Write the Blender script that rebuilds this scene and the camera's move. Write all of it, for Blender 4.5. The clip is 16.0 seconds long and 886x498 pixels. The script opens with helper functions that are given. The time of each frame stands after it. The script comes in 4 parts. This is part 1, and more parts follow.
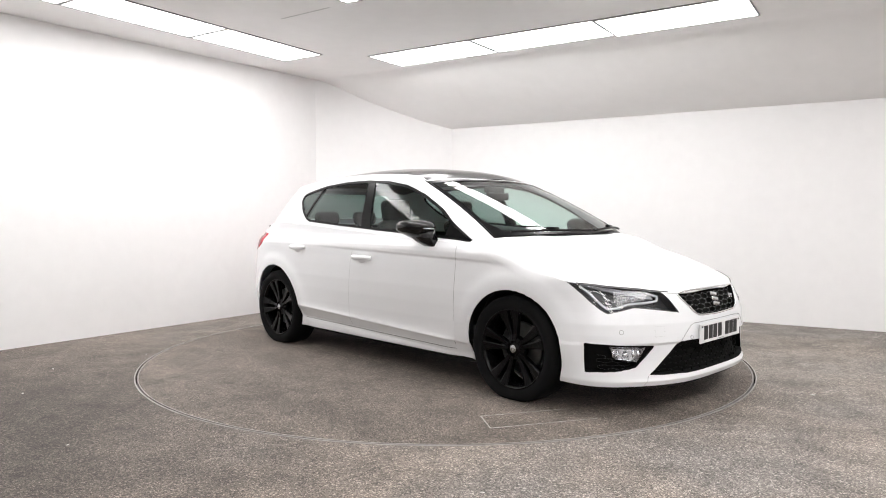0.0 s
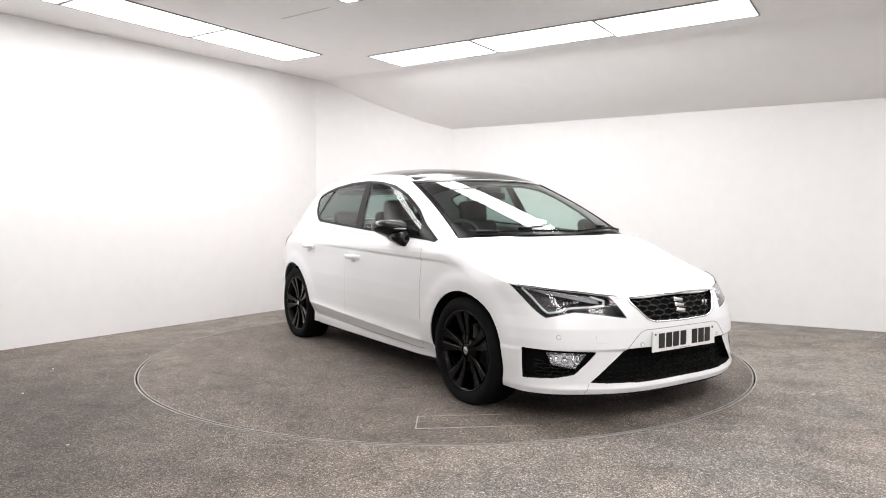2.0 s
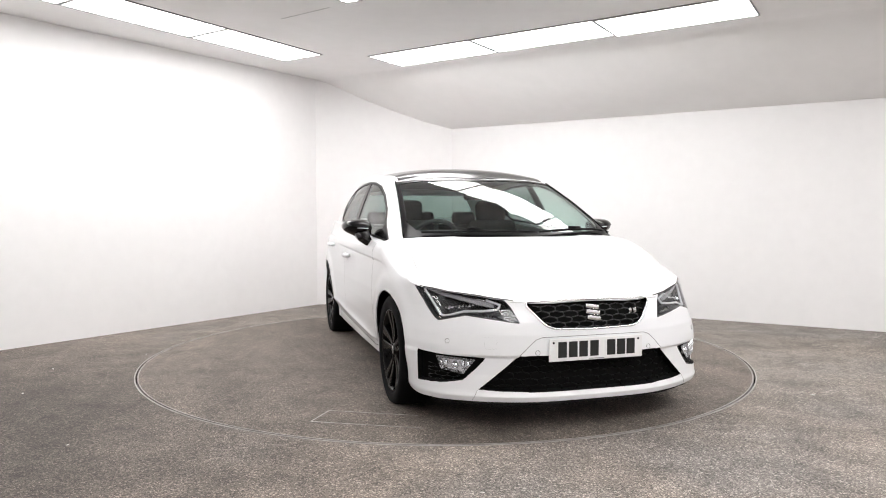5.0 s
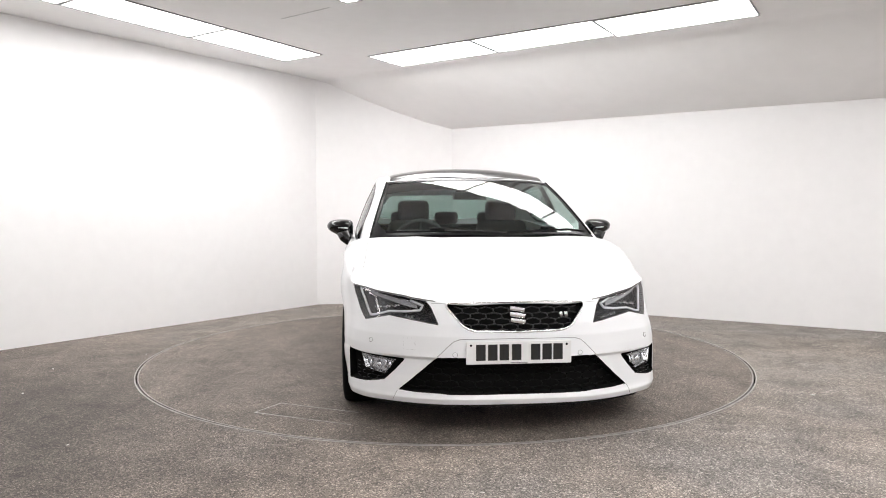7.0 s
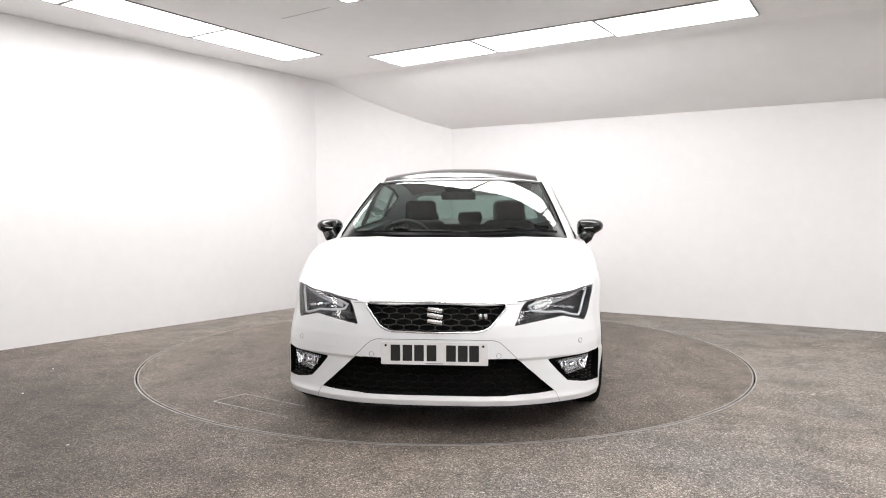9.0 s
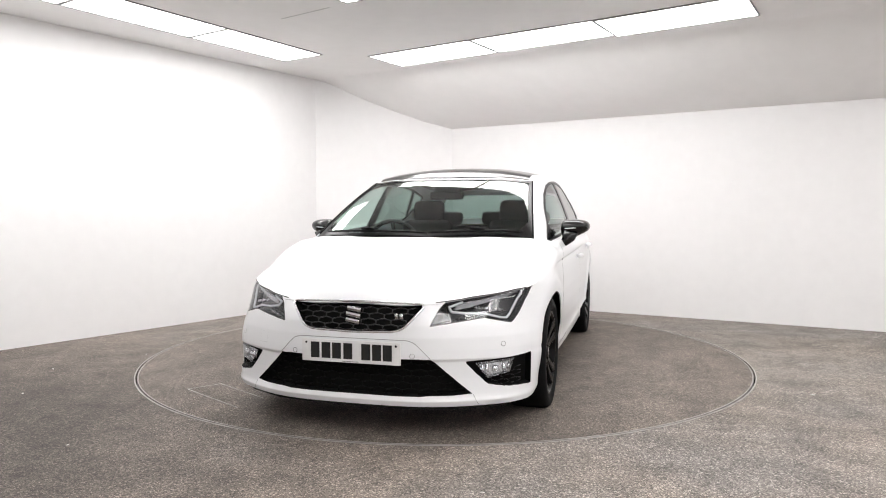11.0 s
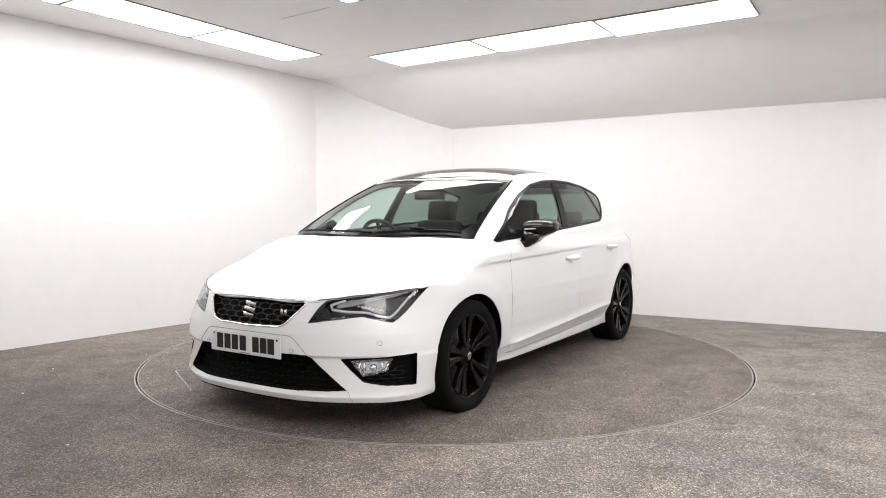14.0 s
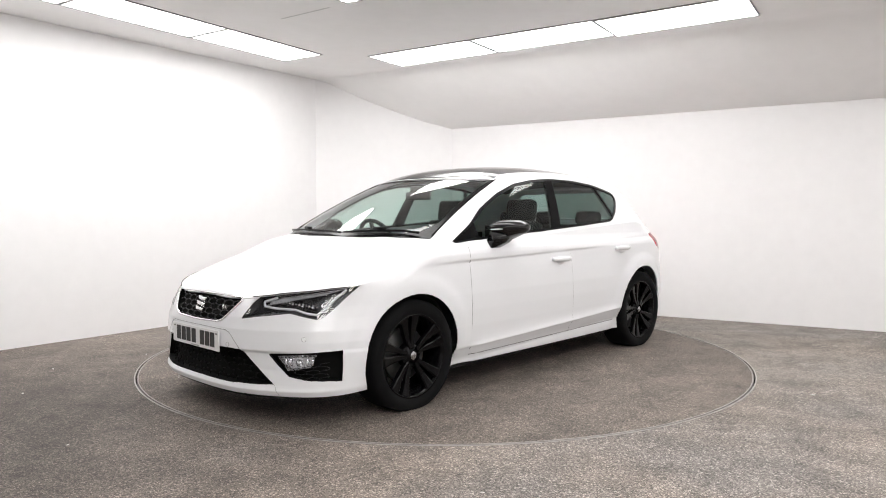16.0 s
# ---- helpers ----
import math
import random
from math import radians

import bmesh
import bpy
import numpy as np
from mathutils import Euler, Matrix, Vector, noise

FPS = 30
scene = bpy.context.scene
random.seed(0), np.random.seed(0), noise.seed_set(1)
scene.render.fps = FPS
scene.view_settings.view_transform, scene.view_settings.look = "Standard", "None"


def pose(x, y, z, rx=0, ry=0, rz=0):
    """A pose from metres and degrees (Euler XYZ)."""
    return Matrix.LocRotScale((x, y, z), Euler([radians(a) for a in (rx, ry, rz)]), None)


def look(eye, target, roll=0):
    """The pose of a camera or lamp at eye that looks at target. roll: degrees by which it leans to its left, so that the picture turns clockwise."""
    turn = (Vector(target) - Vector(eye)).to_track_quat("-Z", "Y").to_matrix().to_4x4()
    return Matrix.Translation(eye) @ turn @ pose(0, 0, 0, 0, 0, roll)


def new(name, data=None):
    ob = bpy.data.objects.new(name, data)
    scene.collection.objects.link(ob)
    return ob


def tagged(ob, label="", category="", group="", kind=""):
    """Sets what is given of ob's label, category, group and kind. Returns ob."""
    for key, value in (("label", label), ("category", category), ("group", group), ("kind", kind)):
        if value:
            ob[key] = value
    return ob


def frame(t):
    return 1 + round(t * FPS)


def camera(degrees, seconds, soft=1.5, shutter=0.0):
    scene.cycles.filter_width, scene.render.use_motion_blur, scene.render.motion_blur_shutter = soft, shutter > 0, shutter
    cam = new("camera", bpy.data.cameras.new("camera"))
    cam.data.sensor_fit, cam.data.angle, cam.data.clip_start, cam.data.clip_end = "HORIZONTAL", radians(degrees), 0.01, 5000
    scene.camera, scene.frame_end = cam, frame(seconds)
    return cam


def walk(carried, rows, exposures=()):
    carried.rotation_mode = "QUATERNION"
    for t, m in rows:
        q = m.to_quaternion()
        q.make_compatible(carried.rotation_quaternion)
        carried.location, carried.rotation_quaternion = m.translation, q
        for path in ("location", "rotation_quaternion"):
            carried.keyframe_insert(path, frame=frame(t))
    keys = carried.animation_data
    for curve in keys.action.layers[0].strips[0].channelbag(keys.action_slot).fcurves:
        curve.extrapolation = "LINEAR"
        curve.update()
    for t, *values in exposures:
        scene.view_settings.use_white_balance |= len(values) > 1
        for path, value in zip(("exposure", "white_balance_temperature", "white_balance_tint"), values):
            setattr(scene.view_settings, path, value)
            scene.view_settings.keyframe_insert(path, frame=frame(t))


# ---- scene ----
# ---- the camera, fixed on a tripod ----
cam = camera(65.04, 16.0, soft=1.0)
EYE = Vector((0.0, -5.532, 1.100))
AIM = EYE + Vector((-0.002767, 0.99875, -0.049911))
walk(cam, [(0, look(EYE, AIM, -0.0675)), (16, look(EYE, AIM, -0.0675))])

# ---- the turning of the platform: a steady rate, clockwise seen from above ----
TURN_START, TURN_RATE = -45.79, -5.4677          # degrees, degrees a second
CAR_OFF = (0.0016, 0.1381)                       # the car's middle from the platform's axis, in the car's own space
PLATE_R = 2.267


def heading(t):
    return TURN_START + TURN_RATE * t


# ---- world and exposure ----
CEIL, LOW = 2.72, 2.165
scene.view_settings.exposure = 0.0
world = bpy.data.worlds.new("studio_world")
world.use_nodes = True
scene.world = world
world.node_tree.nodes["Background"].inputs[0].default_value = (0.02, 0.02, 0.02, 1)
world.node_tree.nodes["Background"].inputs[1].default_value = 0.2
PANEL_GLOW = 10.8


# ---- materials ----
def mat(name, col, rough=0.5, metal=0.0, coat=0.0, spec=0.5, grain=None, bump=0.0, bump_scale=200.0, emit=None):
    """A principled material; grain = list of (scale, amount) layers of brightness variation."""
    m = bpy.data.materials.new(name)
    m.use_nodes = True
    nt = m.node_tree
    b = nt.nodes["Principled BSDF"]
    b.inputs["Base Color"].default_value = (*col, 1)
    b.inputs["Roughness"].default_value = rough
    b.inputs["Metallic"].default_value = metal
    b.inputs["Coat Weight"].default_value = coat
    b.inputs["Coat Roughness"].default_value = 0.03 if coat > 0.9 else 0.16
    b.inputs["Specular IOR Level"].default_value = spec
    tc = nt.nodes.new("ShaderNodeTexCoord")
    if grain:
        last = None
        for scale, amount in grain:
            n = nt.nodes.new("ShaderNodeTexNoise")
            n.inputs["Scale"].default_value = scale
            n.inputs["Detail"].default_value = 4
            nt.links.new(tc.outputs["Object"], n.inputs["Vector"])
            r = nt.nodes.new("ShaderNodeMapRange")
            r.inputs["From Min"].default_value, r.inputs["From Max"].default_value = 0.3, 0.7
            r.inputs["To Min"].default_value, r.inputs["To Max"].default_value = 1 - amount, 1 + amount
            nt.links.new(n.outputs["Fac"], r.inputs["Value"])
            if last is None:
                last = r.outputs[0]
            else:
                mu = nt.nodes.new("ShaderNodeMath")
                mu.operation = "MULTIPLY"
                nt.links.new(last, mu.inputs[0])
                nt.links.new(r.outputs[0], mu.inputs[1])
                last = mu.outputs[0]
        mix = nt.nodes.new("ShaderNodeVectorMath")
        mix.operation = "SCALE"
        mix.inputs[0].default_value = col
        nt.links.new(last, mix.inputs["Scale"])
        nt.links.new(mix.outputs[0], b.inputs["Base Color"])
    if bump:
        n = nt.nodes.new("ShaderNodeTexNoise")
        n.inputs["Scale"].default_value = bump_scale
        n.inputs["Detail"].default_value = 3
        nt.links.new(tc.outputs["Object"], n.inputs["Vector"])
        bp = nt.nodes.new("ShaderNodeBump")
        bp.inputs["Strength"].default_value = bump
        bp.inputs["Distance"].default_value = 0.004
        nt.links.new(n.outputs["Fac"], bp.inputs["Height"])
        nt.links.new(bp.outputs[0], b.inputs["Normal"])
    if emit:
        b.inputs["Emission Color"].default_value = (*emit[0], 1)
        b.inputs["Emission Strength"].default_value = emit[1]
    return m


def floor_material(name, tone, seed, dirt_and_shade=0.0, brown=False):
    """Speckled resin-bound stone floor: grains of several tones, worn patches and stains."""
    m = mat(name, tone, 0.75)
    nt = m.node_tree
    b = nt.nodes["Principled BSDF"]
    tc = nt.nodes.new("ShaderNodeTexCoord")
    mp = nt.nodes.new("ShaderNodeMapping")
    mp.inputs["Location"].default_value = (seed, seed * 0.7, 0)
    nt.links.new(tc.outputs["Object"], mp.inputs["Vector"])

    def noise_tex(scale, detail, lo, hi, a, z):
        n = nt.nodes.new("ShaderNodeTexNoise")
        n.inputs["Scale"].default_value, n.inputs["Detail"].default_value = scale, detail
        nt.links.new(mp.outputs[0], n.inputs["Vector"])
        r = nt.nodes.new("ShaderNodeMapRange")
        for k, v in zip(("From Min", "From Max", "To Min", "To Max"), (lo, hi, a, z)):
            r.inputs[k].default_value = v
        nt.links.new(n.outputs["Fac"], r.inputs["Value"])
        return r.outputs[0]

    def times(p, q):
        x = nt.nodes.new("ShaderNodeMath")
        x.operation = "MULTIPLY"
        nt.links.new(p, x.inputs[0])
        nt.links.new(q, x.inputs[1])
        return x.outputs[0]

    vo = nt.nodes.new("ShaderNodeTexVoronoi")
    vo.inputs["Scale"].default_value = 185
    nt.links.new(mp.outputs[0], vo.inputs["Vector"])
    sep = nt.nodes.new("ShaderNodeSeparateColor")
    nt.links.new(vo.outputs["Color"], sep.inputs[0])
    ramp = nt.nodes.new("ShaderNodeValToRGB")
    ramp.color_ramp.elements[0].color = tuple(c * 0.3 for c in tone) + (1,)
    ramp.color_ramp.elements[1].color = tuple(min(1, c * 2.5) for c in tone) + (1,)
    for pos, k in ((0.35, 0.68), (0.7, 1.0), (0.9, 1.5)):
        e = ramp.color_ramp.elements.new(pos)
        e.color = tuple(c * k for c in tone) + (1,)
    nt.links.new(sep.outputs[0], ramp.inputs[0])
    wear = times(noise_tex(0.55, 4, 0.35, 0.68, 0.90, 1.08), noise_tex(4.0, 8, 0.32, 0.68, 0.78, 1.18))
    wear = times(wear, noise_tex(210, 2, 0.3, 0.7, 0.76, 1.24))
    # long tyre-borne streaks, drawn out along the way cars come in
    st = nt.nodes.new("ShaderNodeMapping")
    st.inputs["Rotation"].default_value = (0, 0, radians(-14))
    st.inputs["Scale"].default_value = (0.35, 2.4, 1)
    nt.links.new(mp.outputs[0], st.inputs["Vector"])
    n2 = nt.nodes.new("ShaderNodeTexNoise")
    n2.inputs["Scale"].default_value, n2.inputs["Detail"].default_value = 1.3, 5
    nt.links.new(st.outputs[0], n2.inputs["Vector"])
    r2 = nt.nodes.new("ShaderNodeMapRange")
    for k, v in zip(("From Min", "From Max", "To Min", "To Max"), (0.36, 0.62, 0.90, 1.06)):
        r2.inputs[k].default_value = v
    nt.links.new(n2.outputs["Fac"], r2.inputs["Value"])
    wear = times(wear, r2.outputs[0])
    # entry dirt by the west wall, darkened further as painted shade against the panels
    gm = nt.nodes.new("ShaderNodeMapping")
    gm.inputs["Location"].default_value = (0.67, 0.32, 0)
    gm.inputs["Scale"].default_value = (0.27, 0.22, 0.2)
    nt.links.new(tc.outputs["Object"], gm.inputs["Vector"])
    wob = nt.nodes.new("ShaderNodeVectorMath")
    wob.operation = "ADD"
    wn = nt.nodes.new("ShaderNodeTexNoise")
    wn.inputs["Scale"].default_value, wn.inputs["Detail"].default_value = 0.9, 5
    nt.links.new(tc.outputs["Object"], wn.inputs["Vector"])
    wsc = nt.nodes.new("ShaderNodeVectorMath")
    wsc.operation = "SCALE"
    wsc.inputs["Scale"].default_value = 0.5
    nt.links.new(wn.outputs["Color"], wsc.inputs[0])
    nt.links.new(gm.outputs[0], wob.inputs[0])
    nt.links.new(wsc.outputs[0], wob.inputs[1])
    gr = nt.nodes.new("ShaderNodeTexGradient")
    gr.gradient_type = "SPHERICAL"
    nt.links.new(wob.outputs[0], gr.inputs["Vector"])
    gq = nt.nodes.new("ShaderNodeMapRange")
    for k, v in zip(("From Min", "From Max", "To Min", "To Max"), (0.0, 0.55, 1.0, 1.0 - dirt_and_shade)):
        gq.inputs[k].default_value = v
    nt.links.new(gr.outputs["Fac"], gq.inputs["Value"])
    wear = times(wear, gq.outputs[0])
    # sparse pale flecks
    wear = times(wear, noise_tex(120, 1, 0.77, 0.81, 1.0, 1.8))
    # small dark scuffs
    wear = times(wear, noise_tex(9, 7, 0.56, 0.72, 1.0, 0.66))
    # brown grime in the dirty stretch and in cloudy patches
    tint = nt.nodes.new("ShaderNodeMix")
    tint.data_type = "RGBA"
    tint.inputs["A"].default_value = (1, 1, 1, 1)
    tint.inputs["B"].default_value = (1.06, 0.99, 0.92, 1)
    cloud = noise_tex(1.1, 5, 0.38, 0.62, 0.0, 0.7)
    both = nt.nodes.new("ShaderNodeMath")
    both.operation = "ADD"
    both.use_clamp = True
    both.inputs[1].default_value = 1.0 if brown else 0.0
    grime = nt.nodes.new("ShaderNodeMath")
    grime.operation = "MULTIPLY_ADD"
    grime.inputs[1].default_value = 2.4
    nt.links.new(gr.outputs["Fac"], grime.inputs[0])
    nt.links.new(cloud, grime.inputs[2])
    nt.links.new(grime.outputs[0], both.inputs[0])
    nt.links.new(both.outputs[0], tint.inputs["Factor"])
    tinted = nt.nodes.new("ShaderNodeVectorMath")
    tinted.operation = "MULTIPLY"
    nt.links.new(ramp.outputs[0], tinted.inputs[0])
    nt.links.new(tint.outputs["Result"], tinted.inputs[1])
    sc = nt.nodes.new("ShaderNodeVectorMath")
    sc.operation = "SCALE"
    nt.links.new(tinted.outputs[0], sc.inputs[0])
    nt.links.new(wear, sc.inputs["Scale"])
    nt.links.new(sc.outputs[0], b.inputs["Base Color"])
    bp = nt.nodes.new("ShaderNodeBump")
    bp.inputs["Strength"].default_value, bp.inputs["Distance"].default_value = 0.5, 0.003
    nt.links.new(vo.outputs["Distance"], bp.inputs["Height"])
    nt.links.new(bp.outputs[0], b.inputs["Normal"])
    return m


FLOOR_TONE = (0.246, 0.222, 0.204)
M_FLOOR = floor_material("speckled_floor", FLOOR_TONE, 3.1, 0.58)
M_DISC = floor_material("speckled_platform", (0.170, 0.153, 0.140), 9.7, brown=True)
M_WALL = mat("white_wall_paint", (0.85, 0.842, 0.845), 0.75, grain=[(0.7, 0.02), (9, 0.012)], bump=0.05, bump_scale=60)
M_CEIL = mat("white_ceiling_paint", (0.91, 0.90, 0.895), 0.85, grain=[(0.6, 0.02), (7, 0.012)], bump=0.05, bump_scale=50)
M_PANEL = mat("light_panel_glow", (0.9, 0.9, 0.9), 0.6, emit=((1.0, 0.985, 0.975), PANEL_GLOW))
M_FRAME = mat("panel_frame_grey", (0.30, 0.30, 0.30), 0.6, grain=[(20, 0.04)])
M_RIM = mat("worn_steel_rim", (0.38, 0.36, 0.34), 0.5, metal=0.3, grain=[(8, 0.2), (60, 0.15)])
M_GAP = mat("dark_gap", (0.012, 0.012, 0.012), 0.9, grain=[(30, 0.2)])
M_CHALK = mat("pale_worn_line", (0.36, 0.34, 0.315), 0.7, grain=[(14, 0.35), (90, 0.3)])


# ---- mesh helpers ----
def from_bm(bm, smooth=True, recalc=True):
    if recalc:
        bmesh.ops.recalc_face_normals(bm, faces=bm.faces)
    me = bpy.data.meshes.new("mesh")
    bm.to_mesh(me)
    bm.free()
    if smooth:
        for p in me.polygons:
            p.use_smooth = True
    return me


def part(name, bm, material, parent, label="", smooth=True, recalc=True):
    """Links a bmesh or a mesh as one object under a thing or a part."""
    me = from_bm(bm, smooth, recalc) if isinstance(bm, bmesh.types.BMesh) else bm
    me.name = name
    if not me.materials:
        me.materials.append(material)
    ob = new(name, me)
    ob.parent = parent
    if label:
        tagged(ob, label)
    return ob


def prism(poly, z0, z1):
    """A bmesh: the plan polygon between two heights."""
    bm = bmesh.new()
    lo = [bm.verts.new((x, y, z0)) for x, y in poly]
    hi = [bm.verts.new((x, y, z1)) for x, y in poly]
    n = len(poly)
    bm.faces.new(lo[::-1])
    bm.faces.new(hi)
    for i in range(n):
        bm.faces.new((lo[i], lo[(i + 1) % n], hi[(i + 1) % n], hi[i]))
    return bm


def box(bm, c, size, rot=None):
    m = Matrix.Translation(c) @ (rot or Matrix()) @ Matrix.Diagonal((*size, 1))
    return bmesh.ops.create_cube(bm, size=1, matrix=m)["verts"]


def bevelled(bm, w, seg=2):
    bmesh.ops.bevel(bm, geom=[e for e in bm.edges if e.is_manifold and e.calc_face_angle(0) > 0.5], offset=w, segments=seg, affect="EDGES", profile=0.6)
    return bm


def tube(bm, pts, r, sides=8, closed=False):
    """A round bar along points."""
    pts = [Vector(q) for q in pts]
    rings = []
    n = len(pts)
    for i, q in enumerate(pts):
        a = pts[i - 1] if (i or closed) else q
        b = pts[(i + 1) % n] if (i < n - 1 or closed) else q
        t = (b - a).normalized()
        u = t.cross(Vector((0.013, 0.021, 1)))
        if u.length < 1e-3:
            u = t.cross(Vector((1, 0, 0)))
        u.normalize()
        v = t.cross(u)
        rr = r[i] if isinstance(r, (list, tuple)) else r
        rings.append([bm.verts.new(q + rr * (math.cos(k * math.tau / sides) * u + math.sin(k * math.tau / sides) * v)) for k in range(sides)])
    for i in range(n if closed else n - 1):
        for k in range(sides):
            A, B = rings[i], rings[(i + 1) % n]
            bm.faces.new((A[k], A[(k + 1) % sides], B[(k + 1) % sides], B[k]))
    if not closed:
        bm.faces.new(rings[0][::-1])
        bm.faces.new(rings[-1])
    return bm


def thing(name, label, category, group="", kind="", m=None):
    ob = new(name)
    ob.empty_display_size = 0.1
    if m is not None:
        ob.matrix_world = m
    return tagged(ob, label, category, group, kind)


def flat_part(name, bm, material, label, category, kind="structure"):
    ob = part(name, bm, material, None, smooth=False)
    return tagged(ob, label, category, kind=kind)


# ---- the room ----
# plan corners of the visible walls
LA, LB = Vector((-1.57, 2.90)), Vector((-3.61, 0.05))
dirL = (LB - LA).normalized()
RB = Vector((0.087, 3.234))
dirR = Vector((1.84, -1.07)).normalized()
C1, C2 = LA + 0.02 * -dirL, RB          # the two far corners
L_END = LA + dirL * 9.4                 # the long walls run on past the camera
R_END = RB + dirR * 7.6
Q_END = R_END + dirL * 9.3
T = 0.2


def wall(name, a, b, z1, out):
    """A wall 0.2 m thick between plan points a and b; out = the side away from the room."""
    d = (b - a).normalized()
    n = Vector((d.y, -d.x))
    if n.dot(out) < 0:
        n = -n
    poly = [a, b, b + n * T, a + n * T]
    area = sum(p.x * q.y - q.x * p.y for p, q in zip(poly, poly[1:] + poly[:1]))
    if area < 0:
        poly.reverse()
    flat_part(name, prism([tuple(p) for p in poly], -0.05, z1), M_WALL, "white painted studio wall, clean and plain", "wall")


wall("wall_west", C1, L_END, CEIL + 0.1, Vector((-1, 0.5)))
wall("wall_north", C1, C2, CEIL + 0.1, Vector((0, 1)))
wall("wall_east", C2, R_END, CEIL + 0.1, Vector((0.5, 1)))
wall("wall_south", L_END, Q_END, CEIL + 0.1, Vector((0.1, -1)))
wall("wall_southeast", R_END, Q_END, CEIL + 0.1, Vector((1, -0.5)))

# floor: one sheet with a round well for the platform
NR = 160
bm = bmesh.new()
inner = [bm.verts.new(((PLATE_R + 0.008) * math.cos(k * math.tau / NR), (PLATE_R + 0.008) * math.sin(k * math.tau / NR), 0)) for k in range(NR)]
well = [bm.verts.new((v.co.x, v.co.y, -0.04)) for v in inner]
outer = [bm.verts.new((14 * math.cos(k * math.tau / NR), 14 * math.sin(k * math.tau / NR), 0)) for k in range(NR)]
for k in range(NR):
    j = (k + 1) % NR
    bm.faces.new((inner[k], outer[k], outer[j], inner[j]))
    bm.faces.new((well[k], inner[k], inner[j], well[j]))
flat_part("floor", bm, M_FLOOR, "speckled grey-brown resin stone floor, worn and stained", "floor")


def ring(r0, r1, z0, z1, n=NR):
    bm = bmesh.new()
    rows = []
    for r, z in ((r0, z0), (r0, z1), (r1, z1), (r1, z0)):
        rows.append([bm.verts.new((r * math.cos(k * math.tau / n), r * math.sin(k * math.tau / n), z)) for k in range(n)])
    for i in range(4):
        for k in range(n):
            bm.faces.new((rows[i][k], rows[(i + 1) % 4][k], rows[(i + 1) % 4][(k + 1) % n], rows[i][(k + 1) % n]))
    return bm


tagged(part("floor_edge_ring", ring(PLATE_R + 0.0085, PLATE_R + 0.0165, -0.03, 0.0015), M_RIM, None, smooth=False),
       "worn steel edge ring set in the floor round the turntable", "edge ring", kind="structure")
tagged(part("pit_floor", ring(0.3, PLATE_R + 0.007, -0.045, -0.041), M_GAP, None, smooth=False), "dark pit under the turntable", "pit", kind="structure")

# ceiling: a flat field and a gently bowed slope that comes down to the low wall
SLOPE = [(0.0, 0.0), (0.05, 0.03), (0.11, 0.095), (0.20, 0.21), (0.38, 0.435), (0.585, 0.655), (0.79, 0.85), (1.0, 1.0), (1.22, 1.17)]   # share of the way, share of the drop
off = Vector((-dirR.y, dirR.x))
f0, f1 = C1 - dirR * 0.6, C1 + dirR * 10.5      # the fold runs along the low wall
w = (C2 - C1).dot(off)
section = [(-11.5, CEIL)] + [(w * q, CEIL - (CEIL - LOW) * d) for q, d in SLOPE]
bm = bmesh.new()
lo = [[bm.verts.new((e.x + off.x * d, e.y + off.y * d, z)) for e in (f0, f1)] for d, z in section]
hi = [[bm.verts.new((e.x + off.x * d, e.y + off.y * d, z + 0.15)) for e in (f0, f1)] for d, z in section]
for p, q in zip(lo, lo[1:]):
    bm.faces.new((p[0], p[1], q[1], q[0])).smooth = p is not lo[0]
for p, q in zip(hi, hi[1:]):
    bm.faces.new((p[0], q[0], q[1], p[1]))
for k in (0, -1):
    bm.faces.new((lo[k][0], hi[k][0], hi[k][1], lo[k][1]))
flat_part("ceiling", bm, M_CEIL, "white ceiling, flat field with a slope down to the low wall", "ceiling")

# hairline joint in the ceiling boards
a, b = Vector((-1.354, 0.313)), Vector((-0.907, -0.002))
n = Vector((b.y - a.y, a.x - b.x)).normalized() * 0.0025
flat_part("ceiling_joint", prism([tuple(q) for q in (a - n, b - n, b + n, a + n)], CEIL - 0.0015, CEIL - 0.0005),
          mat("joint_grey", (0.25, 0.25, 0.25), 0.9), "thin dark board joint in the ceiling", "joint")

# ---- ceiling light panels, with unseen ones added as fill ----
GA = Vector((0.8394, -0.5435))           # along the strip beside the low wall
GN = Vector((0.5435, 0.8394))            # across it


def light_panel(c, along, length, width, tilt=0.0, lean=0.0):
    """A shallow troffer: a thin frame and a glowing diffuser, its underside just below the ceiling."""
    ang = math.degrees(math.atan2(along.y, along.x))
    root = thing("light_panel", "lit rectangular white panel in a thin grey frame, ceiling light or added fill", "ceiling light", group="ceiling light panels",
                 m=pose(c.x, c.y, CEIL - abs(tilt) * 0.0105 - abs(lean) * 0.005, lean, tilt, ang))
    bm = bmesh.new()
    f = 0.013
    for cx, cy, sx, sy in ((0, width / 2 - f / 2, length, f), (0, -width / 2 + f / 2, length, f), (length / 2 - f / 2, 0, f, width - 2 * f), (-length / 2 + f / 2, 0, f, width - 2 * f)):
        box(bm, (cx, cy, -0.003), (sx, sy, 0.014))
    part("frame", bm, M_FRAME, root, "thin grey frame", smooth=False)
    bm = bmesh.new()
    box(bm, (0, 0, -0.002), (length - 2 * f - 0.002, width - 2 * f - 0.002, 0.006))
    part("diffuser", bm, M_PANEL, root, "glowing white diffuser", smooth=False)
    return root


